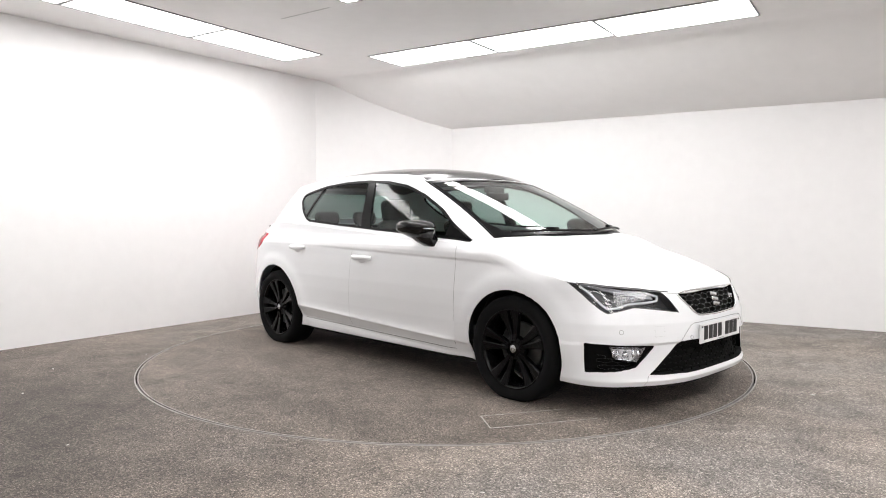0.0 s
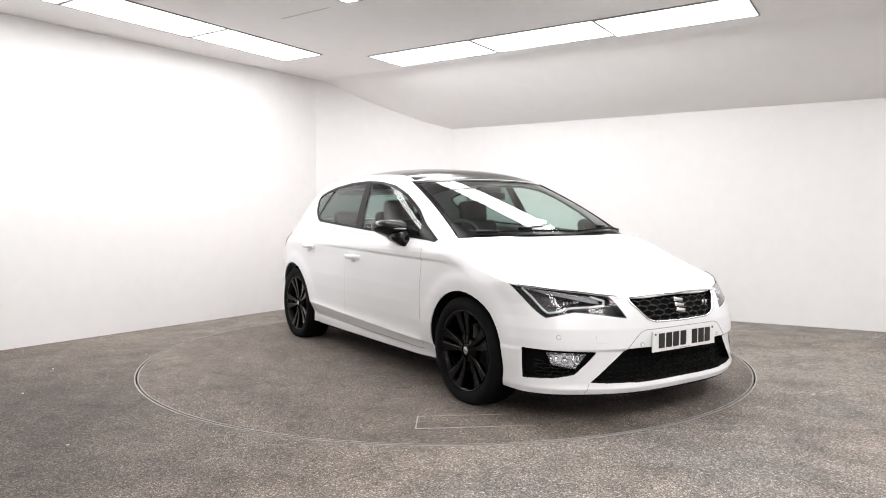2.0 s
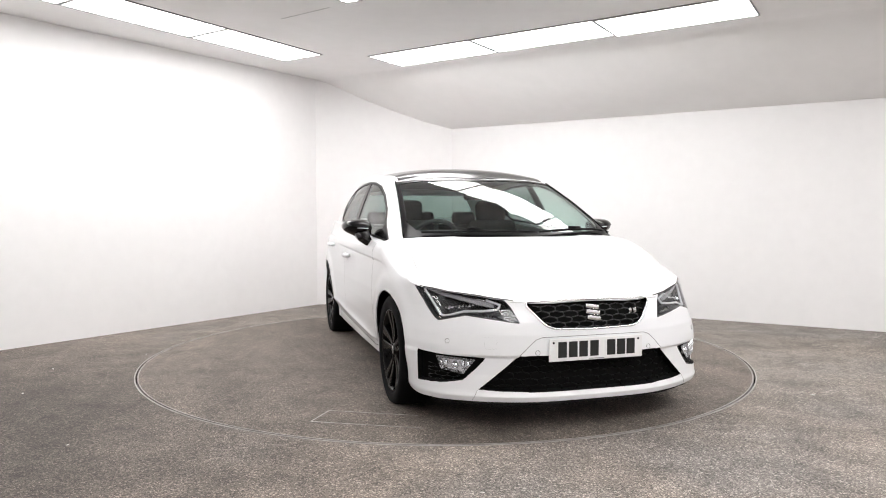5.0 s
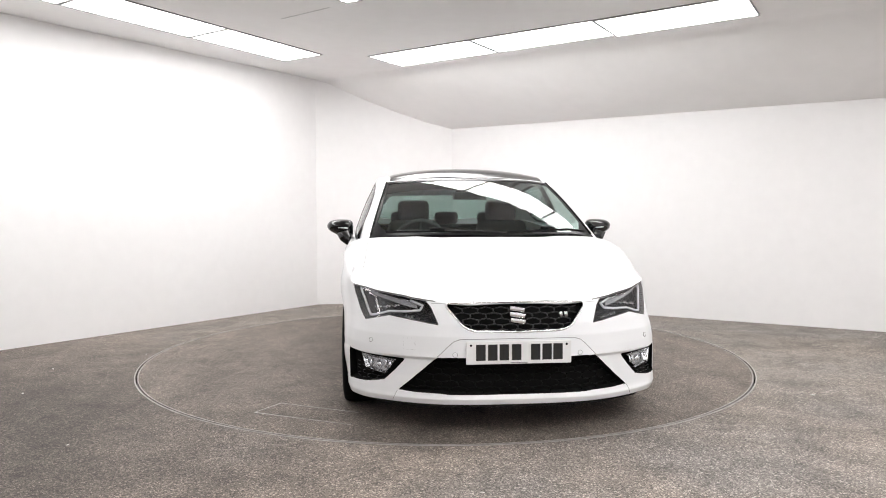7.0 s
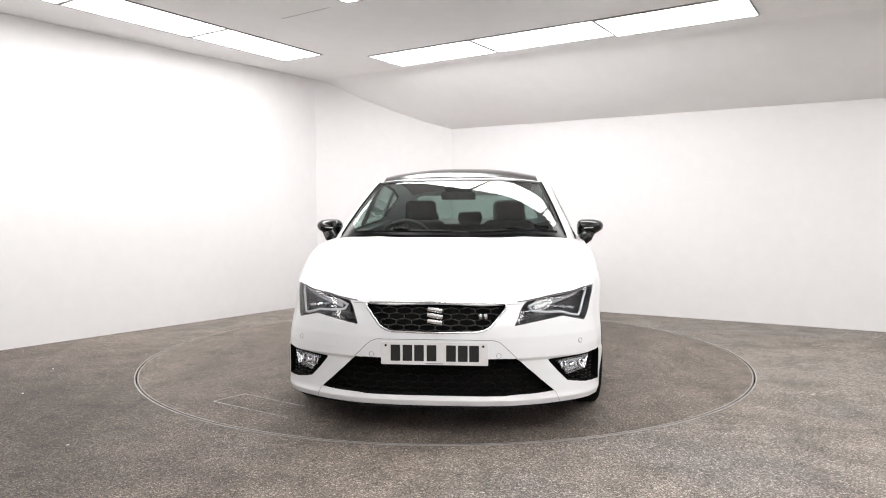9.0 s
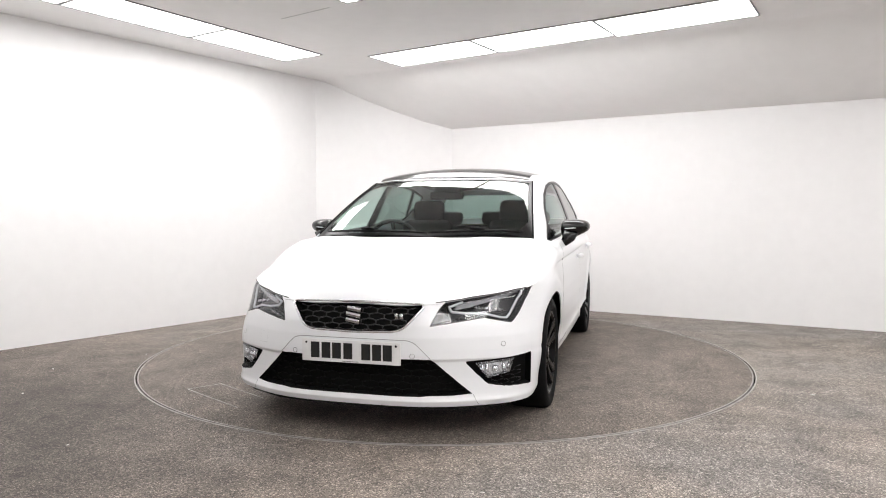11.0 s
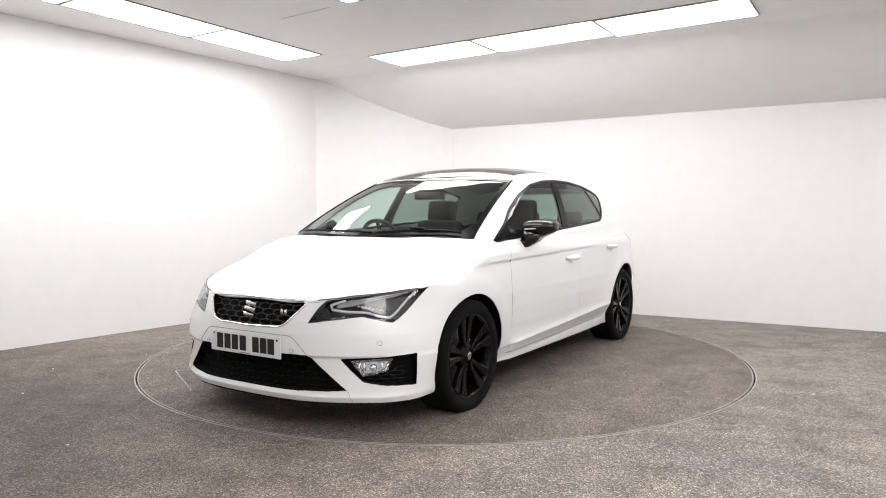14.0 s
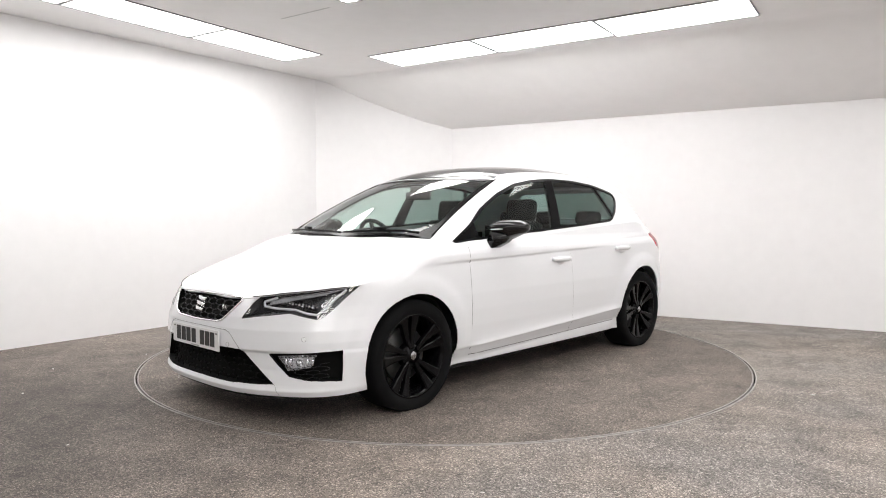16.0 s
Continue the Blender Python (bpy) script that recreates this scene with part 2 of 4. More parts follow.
O1 = Vector((-0.797, 1.668))
for i in range(3):
    light_panel(O1 + GA * (0.61 + 1.205 * i) + GN * 0.293, GA, 1.196, 0.586, -0.28 if i == 2 else 0.0, -0.7 if i == 2 else 0.0)
# the last two of these are unseen, added to brighten the car's side
O2 = Vector((-1.236, 1.594))
for i in range(5):
    light_panel(O2 - GN * (0.595 + 1.19 * i) - GA * 0.265, GN, 1.182, 0.53)
O3 = Vector((-0.75, -0.125))
for i in range(2):
    light_panel(O3 + GA * (0.60 + 1.205 * i) - GN * 0.293, GA, 1.196, 0.586)
# an unseen row on the right, added to brighten that side of the room
O4_FILL = Vector((3.45, -2.05))
for i in range(-1, 3):
    light_panel(O4_FILL - GN * (1.205 * i), GN, 1.196, 0.586)
# unseen fill panels around and behind the camera, added to light the car's front
for c in (Vector((0.0, -4.3)), Vector((0.3, -5.75))):
    for i in range(2):
        light_panel(c + GA * (1.205 * i), GA, 1.196, 0.586)

# pale chips of grit lying on the floor
rg = random.Random(11)
bm = bmesh.new()
for k in range(46):
    x, y = rg.uniform(-4.2, 3.4), rg.uniform(-3.6, 2.2)
    if math.hypot(x, y) < PLATE_R + 0.05 or x < -3.4 + 0.715 * (y - 0.3) or (y > 1.2 and x > 1.5):
        continue
    r = rg.uniform(0.004, 0.010)
    bmesh.ops.create_icosphere(bm, subdivisions=1, radius=r, matrix=pose(x, y, r * 0.3, 0, 0, rg.uniform(0, 180)) @ Matrix.Diagonal((1.6, 0.8, 0.35, 1)))
grit = part("grit", bm, mat("pale_grit", (0.6, 0.58, 0.55), 0.8, grain=[(40, 0.3)]), None, smooth=False)
tagged(grit, "scattered pale chips of grit on the floor", "grit", kind="stuff")

# ---- the turntable ----
turntable = thing("turntable", "round speckled floor turntable with a thin steel rim", "turntable")
bm = bmesh.new()
bmesh.ops.create_circle(bm, cap_ends=True, radius=PLATE_R - 0.0125, segments=NR)
g = bmesh.ops.extrude_face_region(bm, geom=bm.faces[:])
bmesh.ops.translate(bm, verts=[v for v in g["geom"] if isinstance(v, bmesh.types.BMVert)], vec=(0, 0, -0.035))
part("disc", bm, M_DISC, turntable, "speckled worn disc", smooth=False)
part("rim", ring(PLATE_R - 0.011, PLATE_R - 0.004, -0.03, 0.0015), M_RIM, turntable, "thin steel rim", smooth=False)
MARK = [(1.66, -0.80), (1.42, -1.25), (1.60, -1.37), (1.885, -0.83)]   # outline of a small hatch


def strip(a, b, w, z0=0.0004, z1=0.0014):
    a, b = Vector(a), Vector(b)
    n = Vector((b.y - a.y, a.x - b.x)).normalized() * w / 2
    return prism([tuple(q) for q in (a - n, b - n, b + n, a + n)][::-1], z0, z1)


for a, b in zip(MARK, MARK[1:]):
    part("hatch_line", strip((a[0] - CAR_OFF[0] * -1, a[1] + CAR_OFF[1]), (b[0] + CAR_OFF[0], b[1] + CAR_OFF[1]), 0.008), M_CHALK, turntable, "pale worn line", smooth=False)


# ---- car materials ----
M_WHITE = mat("white_car_paint", (0.84, 0.85, 0.87), 0.36, coat=0.6, grain=[(1.5, 0.01), (400, 0.01)])
M_BLACKG = mat("gloss_black_paint", (0.004, 0.004, 0.0045), 0.05, spec=0.45, grain=[(4, 0.1), (300, 0.1)])
M_ROOF = mat("black_glass_roof", (0.012, 0.012, 0.013), 0.12, spec=0.35, grain=[(3, 0.1), (200, 0.1)])
M_FRIT = mat("black_glass_border", (0.004, 0.004, 0.0045), 0.22, spec=0.12, grain=[(5, 0.1)])
M_PLAST = mat("black_plastic", (0.005, 0.005, 0.0055), 0.3, spec=0.14, grain=[(6, 0.12), (200, 0.15)], bump=0.1, bump_scale=500)
M_RUBBER = mat("tyre_rubber", (0.0045, 0.0045, 0.005), 0.8, spec=0.14, grain=[(9, 0.18), (120, 0.15)], bump=0.15, bump_scale=300)
M_ALLOY = mat("satin_black_alloy", (0.0035, 0.0035, 0.004), 0.2, spec=0.15, grain=[(10, 0.15), (150, 0.1)])
M_CHROME = mat("chrome", (0.82, 0.83, 0.85), 0.12, metal=1.0, grain=[(30, 0.03)])
M_SEAM = mat("gap_and_crease_grey", (0.30, 0.30, 0.30), 0.9, grain=[(40, 0.2)])
M_TRIM = mat("dark_cabin_trim", (0.015, 0.015, 0.016), 0.6, grain=[(8, 0.15), (120, 0.2)], bump=0.15, bump_scale=350)
M_CLOTH = mat("dark_seat_cloth", (0.013, 0.013, 0.014), 0.9, grain=[(7, 0.15), (250, 0.35)], bump=0.3, bump_scale=600)
M_LINER = mat("pale_headlining", (0.19, 0.185, 0.18), 0.9, grain=[(10, 0.05), (300, 0.1)])
M_VOID = mat("deep_black_plastic", (0.004, 0.004, 0.004), 0.8, spec=0.12, grain=[(8, 0.2), (90, 0.2)])
M_GAPD = mat("dark_panel_gap", (0.05, 0.05, 0.05), 0.9, grain=[(40, 0.2)])
M_UNDER = mat("underbody_black", (0.01, 0.01, 0.01), 0.9, grain=[(9, 0.3), (80, 0.2)])
M_RED = mat("red_lamp_lens", (0.38, 0.008, 0.02), 0.2, spec=0.25, grain=[(60, 0.1)])
M_PLATE = mat("white_number_plate", (0.80, 0.80, 0.80), 0.35, grain=[(20, 0.03)])
M_INK = mat("black_plate_ink", (0.01, 0.01, 0.01), 0.4)
M_BOWL = mat("lamp_bowl_grey", (0.045, 0.046, 0.05), 0.3, metal=0.3, grain=[(25, 0.2), (200, 0.1)])
M_DRL = mat("clear_light_guide", (0.75, 0.77, 0.8), 0.2, grain=[(30, 0.08)])
M_DULL = mat("dull_silver_reflector", (0.50, 0.505, 0.515), 0.22, metal=1.0, grain=[(40, 0.25), (160, 0.2)])
M_SMOKE = mat("smoked_light_blade", (0.34, 0.345, 0.36), 0.15, grain=[(30, 0.1), (140, 0.1)])
M_SILVER = mat("silver_reflector", (0.7, 0.71, 0.73), 0.15, metal=1.0, grain=[(40, 0.1)])


def glass(name, tint, gloss_rough=0.0):
    """A thin tinted pane: lets tinted light through, and mirrors by its Fresnel gloss."""
    m = bpy.data.materials.new(name)
    m.use_nodes = True
    nt = m.node_tree
    nt.nodes.clear()
    o = nt.nodes.new("ShaderNodeOutputMaterial")
    mix = nt.nodes.new("ShaderNodeMixShader")
    tr = nt.nodes.new("ShaderNodeBsdfTransparent")
    gl = nt.nodes.new("ShaderNodeBsdfGlossy")
    lw = nt.nodes.new("ShaderNodeLayerWeight")
    lw.inputs["Blend"].default_value = 0.5
    pw = nt.nodes.new("ShaderNodeMath")
    pw.operation, pw.inputs[1].default_value = "POWER", 4.5
    nt.links.new(lw.outputs["Facing"], pw.inputs[0])
    fr = nt.nodes.new("ShaderNodeMath")
    fr.operation, fr.inputs[1].default_value, fr.inputs[2].default_value = "MULTIPLY_ADD", 0.92, 0.045
    nt.links.new(pw.outputs[0], fr.inputs[0])
    tr.inputs[0].default_value = (*tint, 1)
    gl.inputs["Roughness"].default_value = gloss_rough
    nt.links.new(fr.outputs[0], mix.inputs[0])
    nt.links.new(tr.outputs[0], mix.inputs[1])
    nt.links.new(gl.outputs[0], mix.inputs[2])
    nt.links.new(mix.outputs[0], o.inputs[0])
    return m


M_GLASS = glass("green_tinted_glass", (0.74, 0.86, 0.82))
M_PRIV = glass("dark_privacy_glass", (0.27, 0.35, 0.33))
M_LENS = glass("clear_lamp_lens", (0.93, 0.94, 0.95), 0.01)


# ---- curves ----
def lerp_table(tab, v):
    if v <= tab[0][0]:
        return tab[0][1]
    for (a, p), (b, q) in zip(tab, tab[1:]):
        if v <= b:
            u = (v - a) / (b - a)
            return p + (q - p) * u
    return tab[-1][1]


def smooth_table(tab, v):
    """Monotone-looking smooth interpolation (Catmull-Rom on uneven knots)."""
    if v <= tab[0][0]:
        return tab[0][1]
    if v >= tab[-1][0]:
        return tab[-1][1]
    for i in range(len(tab) - 1):
        if v <= tab[i + 1][0]:
            (x1, y1), (x2, y2) = tab[i], tab[i + 1]
            x0, y0 = tab[i - 1] if i else (2 * x1 - x2, 2 * y1 - y2)
            x3, y3 = tab[i + 2] if i + 2 < len(tab) else (2 * x2 - x1, 2 * y2 - y1)
            m1, m2 = (y2 - y0) / (x2 - x0), (y3 - y1) / (x3 - x1)
            h = x2 - x1
            u = (v - x1) / h
            return ((2 * u ** 3 - 3 * u ** 2 + 1) * y1 + (u ** 3 - 2 * u ** 2 + u) * h * m1 + (-2 * u ** 3 + 3 * u ** 2) * y2 + (u ** 3 - u ** 2) * h * m2)


def spline(pts, u):
    """Catmull-Rom through points; u in 0..len-1."""
    i = min(int(u), len(pts) - 2)
    f = u - i
    p1, p2 = Vector(pts[i]), Vector(pts[i + 1])
    p0 = Vector(pts[i - 1]) if i else 2 * p1 - p2
    p3 = Vector(pts[i + 2]) if i + 2 < len(pts) else 2 * p2 - p1
    return 0.5 * ((2 * p1) + (p2 - p0) * f + (2 * p0 - 5 * p1 + 4 * p2 - p3) * f * f + (3 * p1 - p0 - 3 * p2 + p3) * f ** 3)


def sstep(a, b, v):
    u = min(1, max(0, (v - a) / (b - a)))
    return u * u * (3 - 2 * u)


# ---- the car's lower shell: plan outline at bumper height, then drawn in by height ----
PLAN = [(2.174, 0), (2.172, 0.14), (2.163, 0.27), (2.138, 0.40), (2.075, 0.555), (1.972, 0.715), (1.885, 0.79), (1.79, 0.836), (1.62, 0.868), (1.32, 0.892),
        (0.9, 0.897), (0.3, 0.905), (-0.3, 0.907), (-0.9, 0.902), (-1.32, 0.896), (-1.6, 0.872), (-1.80, 0.818), (-1.93, 0.72), (-2.05, 0.45), (-2.075, 0.2), (-2.08, 0)]
FRONT_DX = [(0.14, 0.012), (0.165, 0.006), (0.192, -0.006), (0.208, 0.002), (0.22, 0.005), (0.30, 0.014), (0.384, 0.014), (0.398, -0.003), (0.44, 0.0), (0.5, 0.004), (0.56, 0.018), (0.62, 0.045), (0.68, 0.082), (0.74, 0.15), (0.8, 0.22), (0.9, 0.36), (1.0, 0.5)]
FRONT_K = [(0.14, 1.0), (0.165, 1.008), (0.2, 1.016), (0.384, 1.014), (0.40, 1.002), (0.44, 1.0), (0.5, 0.985), (0.56, 0.962), (0.62, 0.95), (0.74, 0.95), (1.0, 0.93)]
SIDE_K = [(0.14, 0.90), (0.19, 0.945), (0.24, 0.952), (0.27, 0.955), (0.33, 0.968), (0.42, 0.983), (0.52, 0.993), (0.62, 0.998), (0.72, 0.997), (0.79, 0.995), (0.83, 0.995), (0.86, 0.994), (0.885, 0.986), (0.92, 0.962), (0.95, 0.948), (0.98, 0.940), (1.03, 0.93), (1.08, 0.915)]
REAR_DX = [(0.14, 0.12), (0.25, 0.02), (0.4, 0.0), (0.6, 0.02), (0.8, 0.05), (0.9, 0.10), (1.0, 0.22), (1.08, 0.3)]
BONNET = [(0.85, 1.045), (1.05, 1.005), (1.2, 0.968), (1.4, 0.922), (1.6, 0.880), (1.8, 0.818), (1.95, 0.755), (2.05, 0.702), (2.10, 0.664), (2.16, 0.60)]


def bonnet_z(x, y):
    c = smooth_table(BONNET, x)
    ay = abs(y)
    k = 0.35 + 0.65 * sstep(1.0, 1.7, x)
    z = c - 0.16 * k * (ay / 0.9) ** 2
    z -= 0.055 * sstep(1.18, 0.95, x) * min(1.3, ay / 0.85) ** 4
    # raised flanks either side of a flatter middle
    z += 0.006 * math.exp(-((ay - 0.50 + 0.06 * (2.0 - x)) / 0.10) ** 2) * sstep(2.1, 1.8, x)
    return z


def shell(u, z):
    x, y = spline(PLAN, u)
    wf = sstep(1.35, 1.95, x)
    wr = sstep(-1.2, -1.8, x)
    k = lerp_table(SIDE_K, z) * (1 - wf) + lerp_table(FRONT_K, z) * wf
    k = k * (1 - wr) + lerp_table(SIDE_K, z) * wr
    y2 = y * k
    x2 = x - lerp_table(FRONT_DX, z) * wf * (0.35 + 0.65 * sstep(1.5, 2.0, x)) + lerp_table(REAR_DX, z) * wr
    # flared arches
    for cx in (1.318, -1.318):
        d = math.hypot(x2 - cx, z - 0.31)
        y2 += (0.008 * sstep(0.480, 0.405, d) + 0.006 * math.exp(-((d - 0.385) / 0.07) ** 2)) * (y / 0.9) ** 4 * sstep(0.20, 0.36, z)
    # tucked lower doors below a rising crease
    zc = 0.290 + 0.038 * (0.83 - x2)
    side = sstep(0.86, 0.76, x2) * sstep(-1.0, -0.86, x2)
    y2 += side * 0.019 * math.exp(-max(0.0, z - zc) / 0.034)
    tuck = sstep(1.02, 0.93, x2) * sstep(-1.02, -0.93, x2)
    zg = 0.226 + 0.0155 * (0.828 - x2)
    y2 -= tuck * (0.004 * sstep(zc, zc - 0.008, z) + 0.40 * min(0.085, max(0.0, zc - z))) * (0.86 + 0.14 * sstep(zg - 0.03, zg + 0.006, z))
    # shoulder crease and hollow beneath it
    zs = 0.842 - 0.0235 * x2
    below = zs - z
    y2 -= 0.0115 * sstep(-0.002, 0.010, below) * math.exp(-max(0.0, below) / 0.05) * sstep(1.42, 0.85, x2) * sstep(-0.75, -0.2, x2)
    # a second crease over the rear haunch, running back to the tail light
    rear_below = 0.908 + 0.028 * (-0.9 - x2) - z
    y2 -= 0.0065 * sstep(-0.002, 0.010, rear_below) * math.exp(-max(0.0, rear_below) / 0.045) * sstep(-0.80, -1.15, x2) * sstep(-1.95, -1.7, x2)
    # rounded shoulder where the front wing turns over to the bonnet
    fw = sstep(1.66, 1.45, x2) * sstep(0.86, 1.0, x2)
    if fw > 0:
        r = 0.078
        t = min(1.0, max(0.0, (z - (bonnet_z(max(0.86, x2), 0.84) - r)) / r))
        y2 -= fw * r * 0.8 * (1 - math.sqrt(1 - 0.97 * t * t))
    return Vector((x2, y2, z))


def top_limit(u):
    """Height at which the shell meets the bonnet (front) or the belt (rear)."""
    x, y = spline(PLAN, u)
    lo, hi = 0.60, 1.06
    for _ in range(36):
        z = (lo + hi) / 2
        q = shell(u, z)
        if z < bonnet_z(max(q.x, 0.86), q.y):
            lo = z
        else:
            hi = z
    belt = lerp_table([(-2.1, 1.0), (-1.7, 1.02), (-1.3, 1.04), (-0.9, 1.022), (-0.5, 0.995), (0.0, 0.968), (0.55, 0.938), (0.93, 0.915)], x)
    f = sstep(0.86, 1.0, x)
    return z * f + belt * (1 - f)


NU, NV = 12, 130
US = [i / NU for i in range((len(PLAN) - 1) * NU + 1)]
TOPS = [top_limit(u) for u in US]


def grid(rows):
    """A bmesh from rows of points; points that coincide are welded."""
    bm = bmesh.new()
    vs = [[bm.verts.new(q) for q in r] for r in rows]
    for a, b in zip(vs, vs[1:]):
        for i in range(len(a) - 1):
            bm.faces.new((a[i], a[i + 1], b[i + 1], b[i]))
    bmesh.ops.remove_doubles(bm, verts=bm.verts[:], dist=1e-5)
    return bm


rows = []
for u, zt in zip(US, TOPS):
    z0 = 0.165 + 0.02 * sstep(1.4, 1.0, abs(spline(PLAN, u)[0]))
    r = [shell(u, z0 + (zt - z0) * (j / NV)) for j in range(NV + 1)]
    ledge = 0.10 * sstep(1.0, 0.9, r[-1].x)      # turned-in ledge under the windows
    rows.append(r + [Vector((r[-1].x, r[-1].y * (1 - ledge) - 0.0001, r[-1].z + 0.06 * ledge))])
LOWER = grid(rows)
EDGE = [r[-2] for r in rows]             # the shell's upper edge

# bonnet skin: from the shell's edge in to the middle line
rows = []
NB = 26
for q in EDGE:
    if q.x < 0.9:
        break
    rows.append([Vector((q.x, q.y * (1 - j / NB), bonnet_z(max(q.x, 0.86), q.y * (1 - j / NB)))) for j in range(NB + 1)])
HOOD = grid(rows)

# ---- greenhouse: lower and upper outlines with a bowed surface between ----
G_LOW = [(1.245, 0), (1.225, 0.25), (1.165, 0.50), (1.058, 0.725), (0.93, 0.808), (0.55, 0.845), (0.0, 0.852), (-0.5, 0.846), (-0.95, 0.832), (-1.3, 0.80), (-1.62, 0.72), (-1.83, 0.5), (-1.90, 0.25), (-1.92, 0)]
G_TOP = [(0.352, 0), (0.342, 0.25), (0.318, 0.45), (0.262, 0.600), (0.17, 0.638), (0.02, 0.658), (-0.25, 0.671), (-0.55, 0.668), (-0.85, 0.652), (-1.12, 0.628), (-1.35, 0.585), (-1.50, 0.50), (-1.55, 0.28), (-1.56, 0)]
Z_LOW = [0.958, 0.958, 0.958, 0.952, 0.912, 0.925, 0.95, 0.98, 1.005, 1.02, 1.02, 1.01, 1.0, 1.0]
Z_TOP = [1.366, 1.365, 1.358, 1.346, 1.366, 1.378, 1.387, 1.388, 1.380, 1.366, 1.345, 1.335, 1.33, 1.33]


def house(u, q):
    lo = spline([(a, b, c) for (a, b), c in zip(G_LOW, Z_LOW)], u)
    hi = spline([(a, b, c) for (a, b), c in zip(G_TOP, Z_TOP)], u)
    p = lo.lerp(hi, q)
    bow = 4 * q * (1 - q)
    side = sstep(2.6, 3.6, u) * sstep(11.5, 10, u)
    p.y += 0.014 * bow * side
    p.x += 0.022 * bow * (1 - side) * (1 if u < 6 else -1)
    p.z += 0.018 * bow * (1 - side)
    return p


GU, GV = 10, 26
rows = [[house(i / GU, j / GV) for j in range(GV + 1)] for i in range((len(G_LOW) - 1) * GU + 1)]
HOUSE = grid(rows)
RIMT = [r[-1] for r in rows]
# roof: from the upper outline in to the middle line, domed
ROOF = [(-1.60, 1.343), (-1.4, 1.388), (-1.1, 1.434), (-0.7, 1.466), (-0.35, 1.475), (0.0, 1.456), (0.2, 1.424), (0.36, 1.369)]
rows = []
for q in RIMT:
    zc = smooth_table(ROOF, q.x)
    r = []
    for j in range(17):
        f = 1 - j / 16
        r.append(Vector((q.x, q.y * f, zc + (q.z - zc) * f ** 2.4)))
    rows.append(r)
TOPSKIN = grid(rows)


# ---- cutting the shell into parts ----
def cut(bm, poly, axis):
    """Cuts the half shell along a closed outline seen along axis ('y': points are x, z; 'x': points are y, z; 'z': points are x, y)."""
    i, j = {"y": (0, 2), "x": (1, 2), "z": (0, 1)}[axis]
    nrm = {"y": Vector((0, 1, 0)), "x": Vector((1, 0, 0)), "z": Vector((0, 0, 1))}[axis]
    for a, b in zip(poly, list(poly[1:]) + [poly[0]]):
        lo = (min(a[0], b[0]) - 0.004, min(a[1], b[1]) - 0.004)
        hi = (max(a[0], b[0]) + 0.004, max(a[1], b[1]) + 0.004)
        sel = []
        for f in bm.faces:
            xs = [v.co[i] for v in f.verts]
            if max(xs) < lo[0] or min(xs) > hi[0]:
                continue
            zs = [v.co[j] for v in f.verts]
            if max(zs) < lo[1] or min(zs) > hi[1]:
                continue
            sel.append(f)
        if not sel:
            continue
        co, d = Vector((0, 0, 0)), Vector((0, 0, 0))
        co[i], co[j] = a
        d[i], d[j] = b[0] - a[0], b[1] - a[1]
        if d.length < 1e-6:
            continue
        geo = list({e for f in sel for e in f.edges}) + sel + list({v for f in sel for v in f.verts})
        bmesh.ops.bisect_plane(bm, geom=geo, dist=0.0016, plane_co=co, plane_no=d.cross(nrm).normalized())


def inside(p, poly):
    x, y = p
    c = False
    for (x1, y1), (x2, y2) in zip(poly, list(poly[1:]) + [poly[0]]):
        if (y1 > y) != (y2 > y) and x < (x2 - x1) * (y - y1) / (y2 - y1) + x1:
            c = not c
    return c


def rounded(poly, r, n=4):
    """Rounds a polygon's corners."""
    out = []
    m = len(poly)
    for k in range(m):
        p, a, b = Vector(poly[k]), Vector(poly[k - 1]), Vector(poly[(k + 1) % m])
        rr = min(r, 0.45 * (a - p).length, 0.45 * (b - p).length)
        s, e = p + (a - p).normalized() * rr, p + (b - p).normalized() * rr
        for t in range(n + 1):
            f = t / n
            out.append(tuple((1 - f) ** 2 * s + 2 * f * (1 - f) * p + f * f * e))
    return out


def arc_poly(cx, cz, r, n=40):
    return [(cx + r * math.cos(k * math.tau / n), cz + r * math.sin(k * math.tau / n)) for k in range(n)]


ARCH_F, ARCH_R = arc_poly(1.318, 0.305, 0.352), arc_poly(-1.318, 0.318, 0.355)
HEAD_TOP = [(0.34, 0.660), (0.462, 0.682), (0.64, 0.722), (0.834, 0.758)]
HEAD = rounded([(0.834, 0.758), (0.64, 0.722), (0.462, 0.682), (0.425, 0.640), (0.388, 0.553), (0.50, 0.572), (0.63, 0.590), (0.70, 0.572), (0.752, 0.556), (0.776, 0.60)], 0.012, 3)
GRILLE = rounded([(0, 0.664), (0.345, 0.657), (0.350, 0.640), (0.268, 0.545), (0.22, 0.527), (0, 0.521), (-0.3, 0.521), (-0.3, 0.664)], 0.03, 3)
INTAKE = [(-0.3, 0.398), (0.398, 0.398), (0.505, 0.30), (0.590, 0.224), (0.3, 0.214), (-0.3, 0.212)]
FOG = rounded([(0.95, 0.409), (0.72, 0.392), (0.552, 0.383), (0.60, 0.325), (0.655, 0.268), (0.74, 0.25), (0.95, 0.232)], 0.012, 2)
FOG_END = [(1.797, 0.44), (1.806, 0.20), (2.4, 0.20), (2.4, 0.44)]      # the recess ends at an upright edge before the wheel
DOOR_F = [(0.868, 1.2), (0.868, 0.84), (0.862, 0.70), (0.842, 0.45), (0.828, 0.235), (-0.258, 0.252), (-0.262, 0.45), (-0.232, 0.70), (-0.215, 0.83), (-0.20, 1.2)]
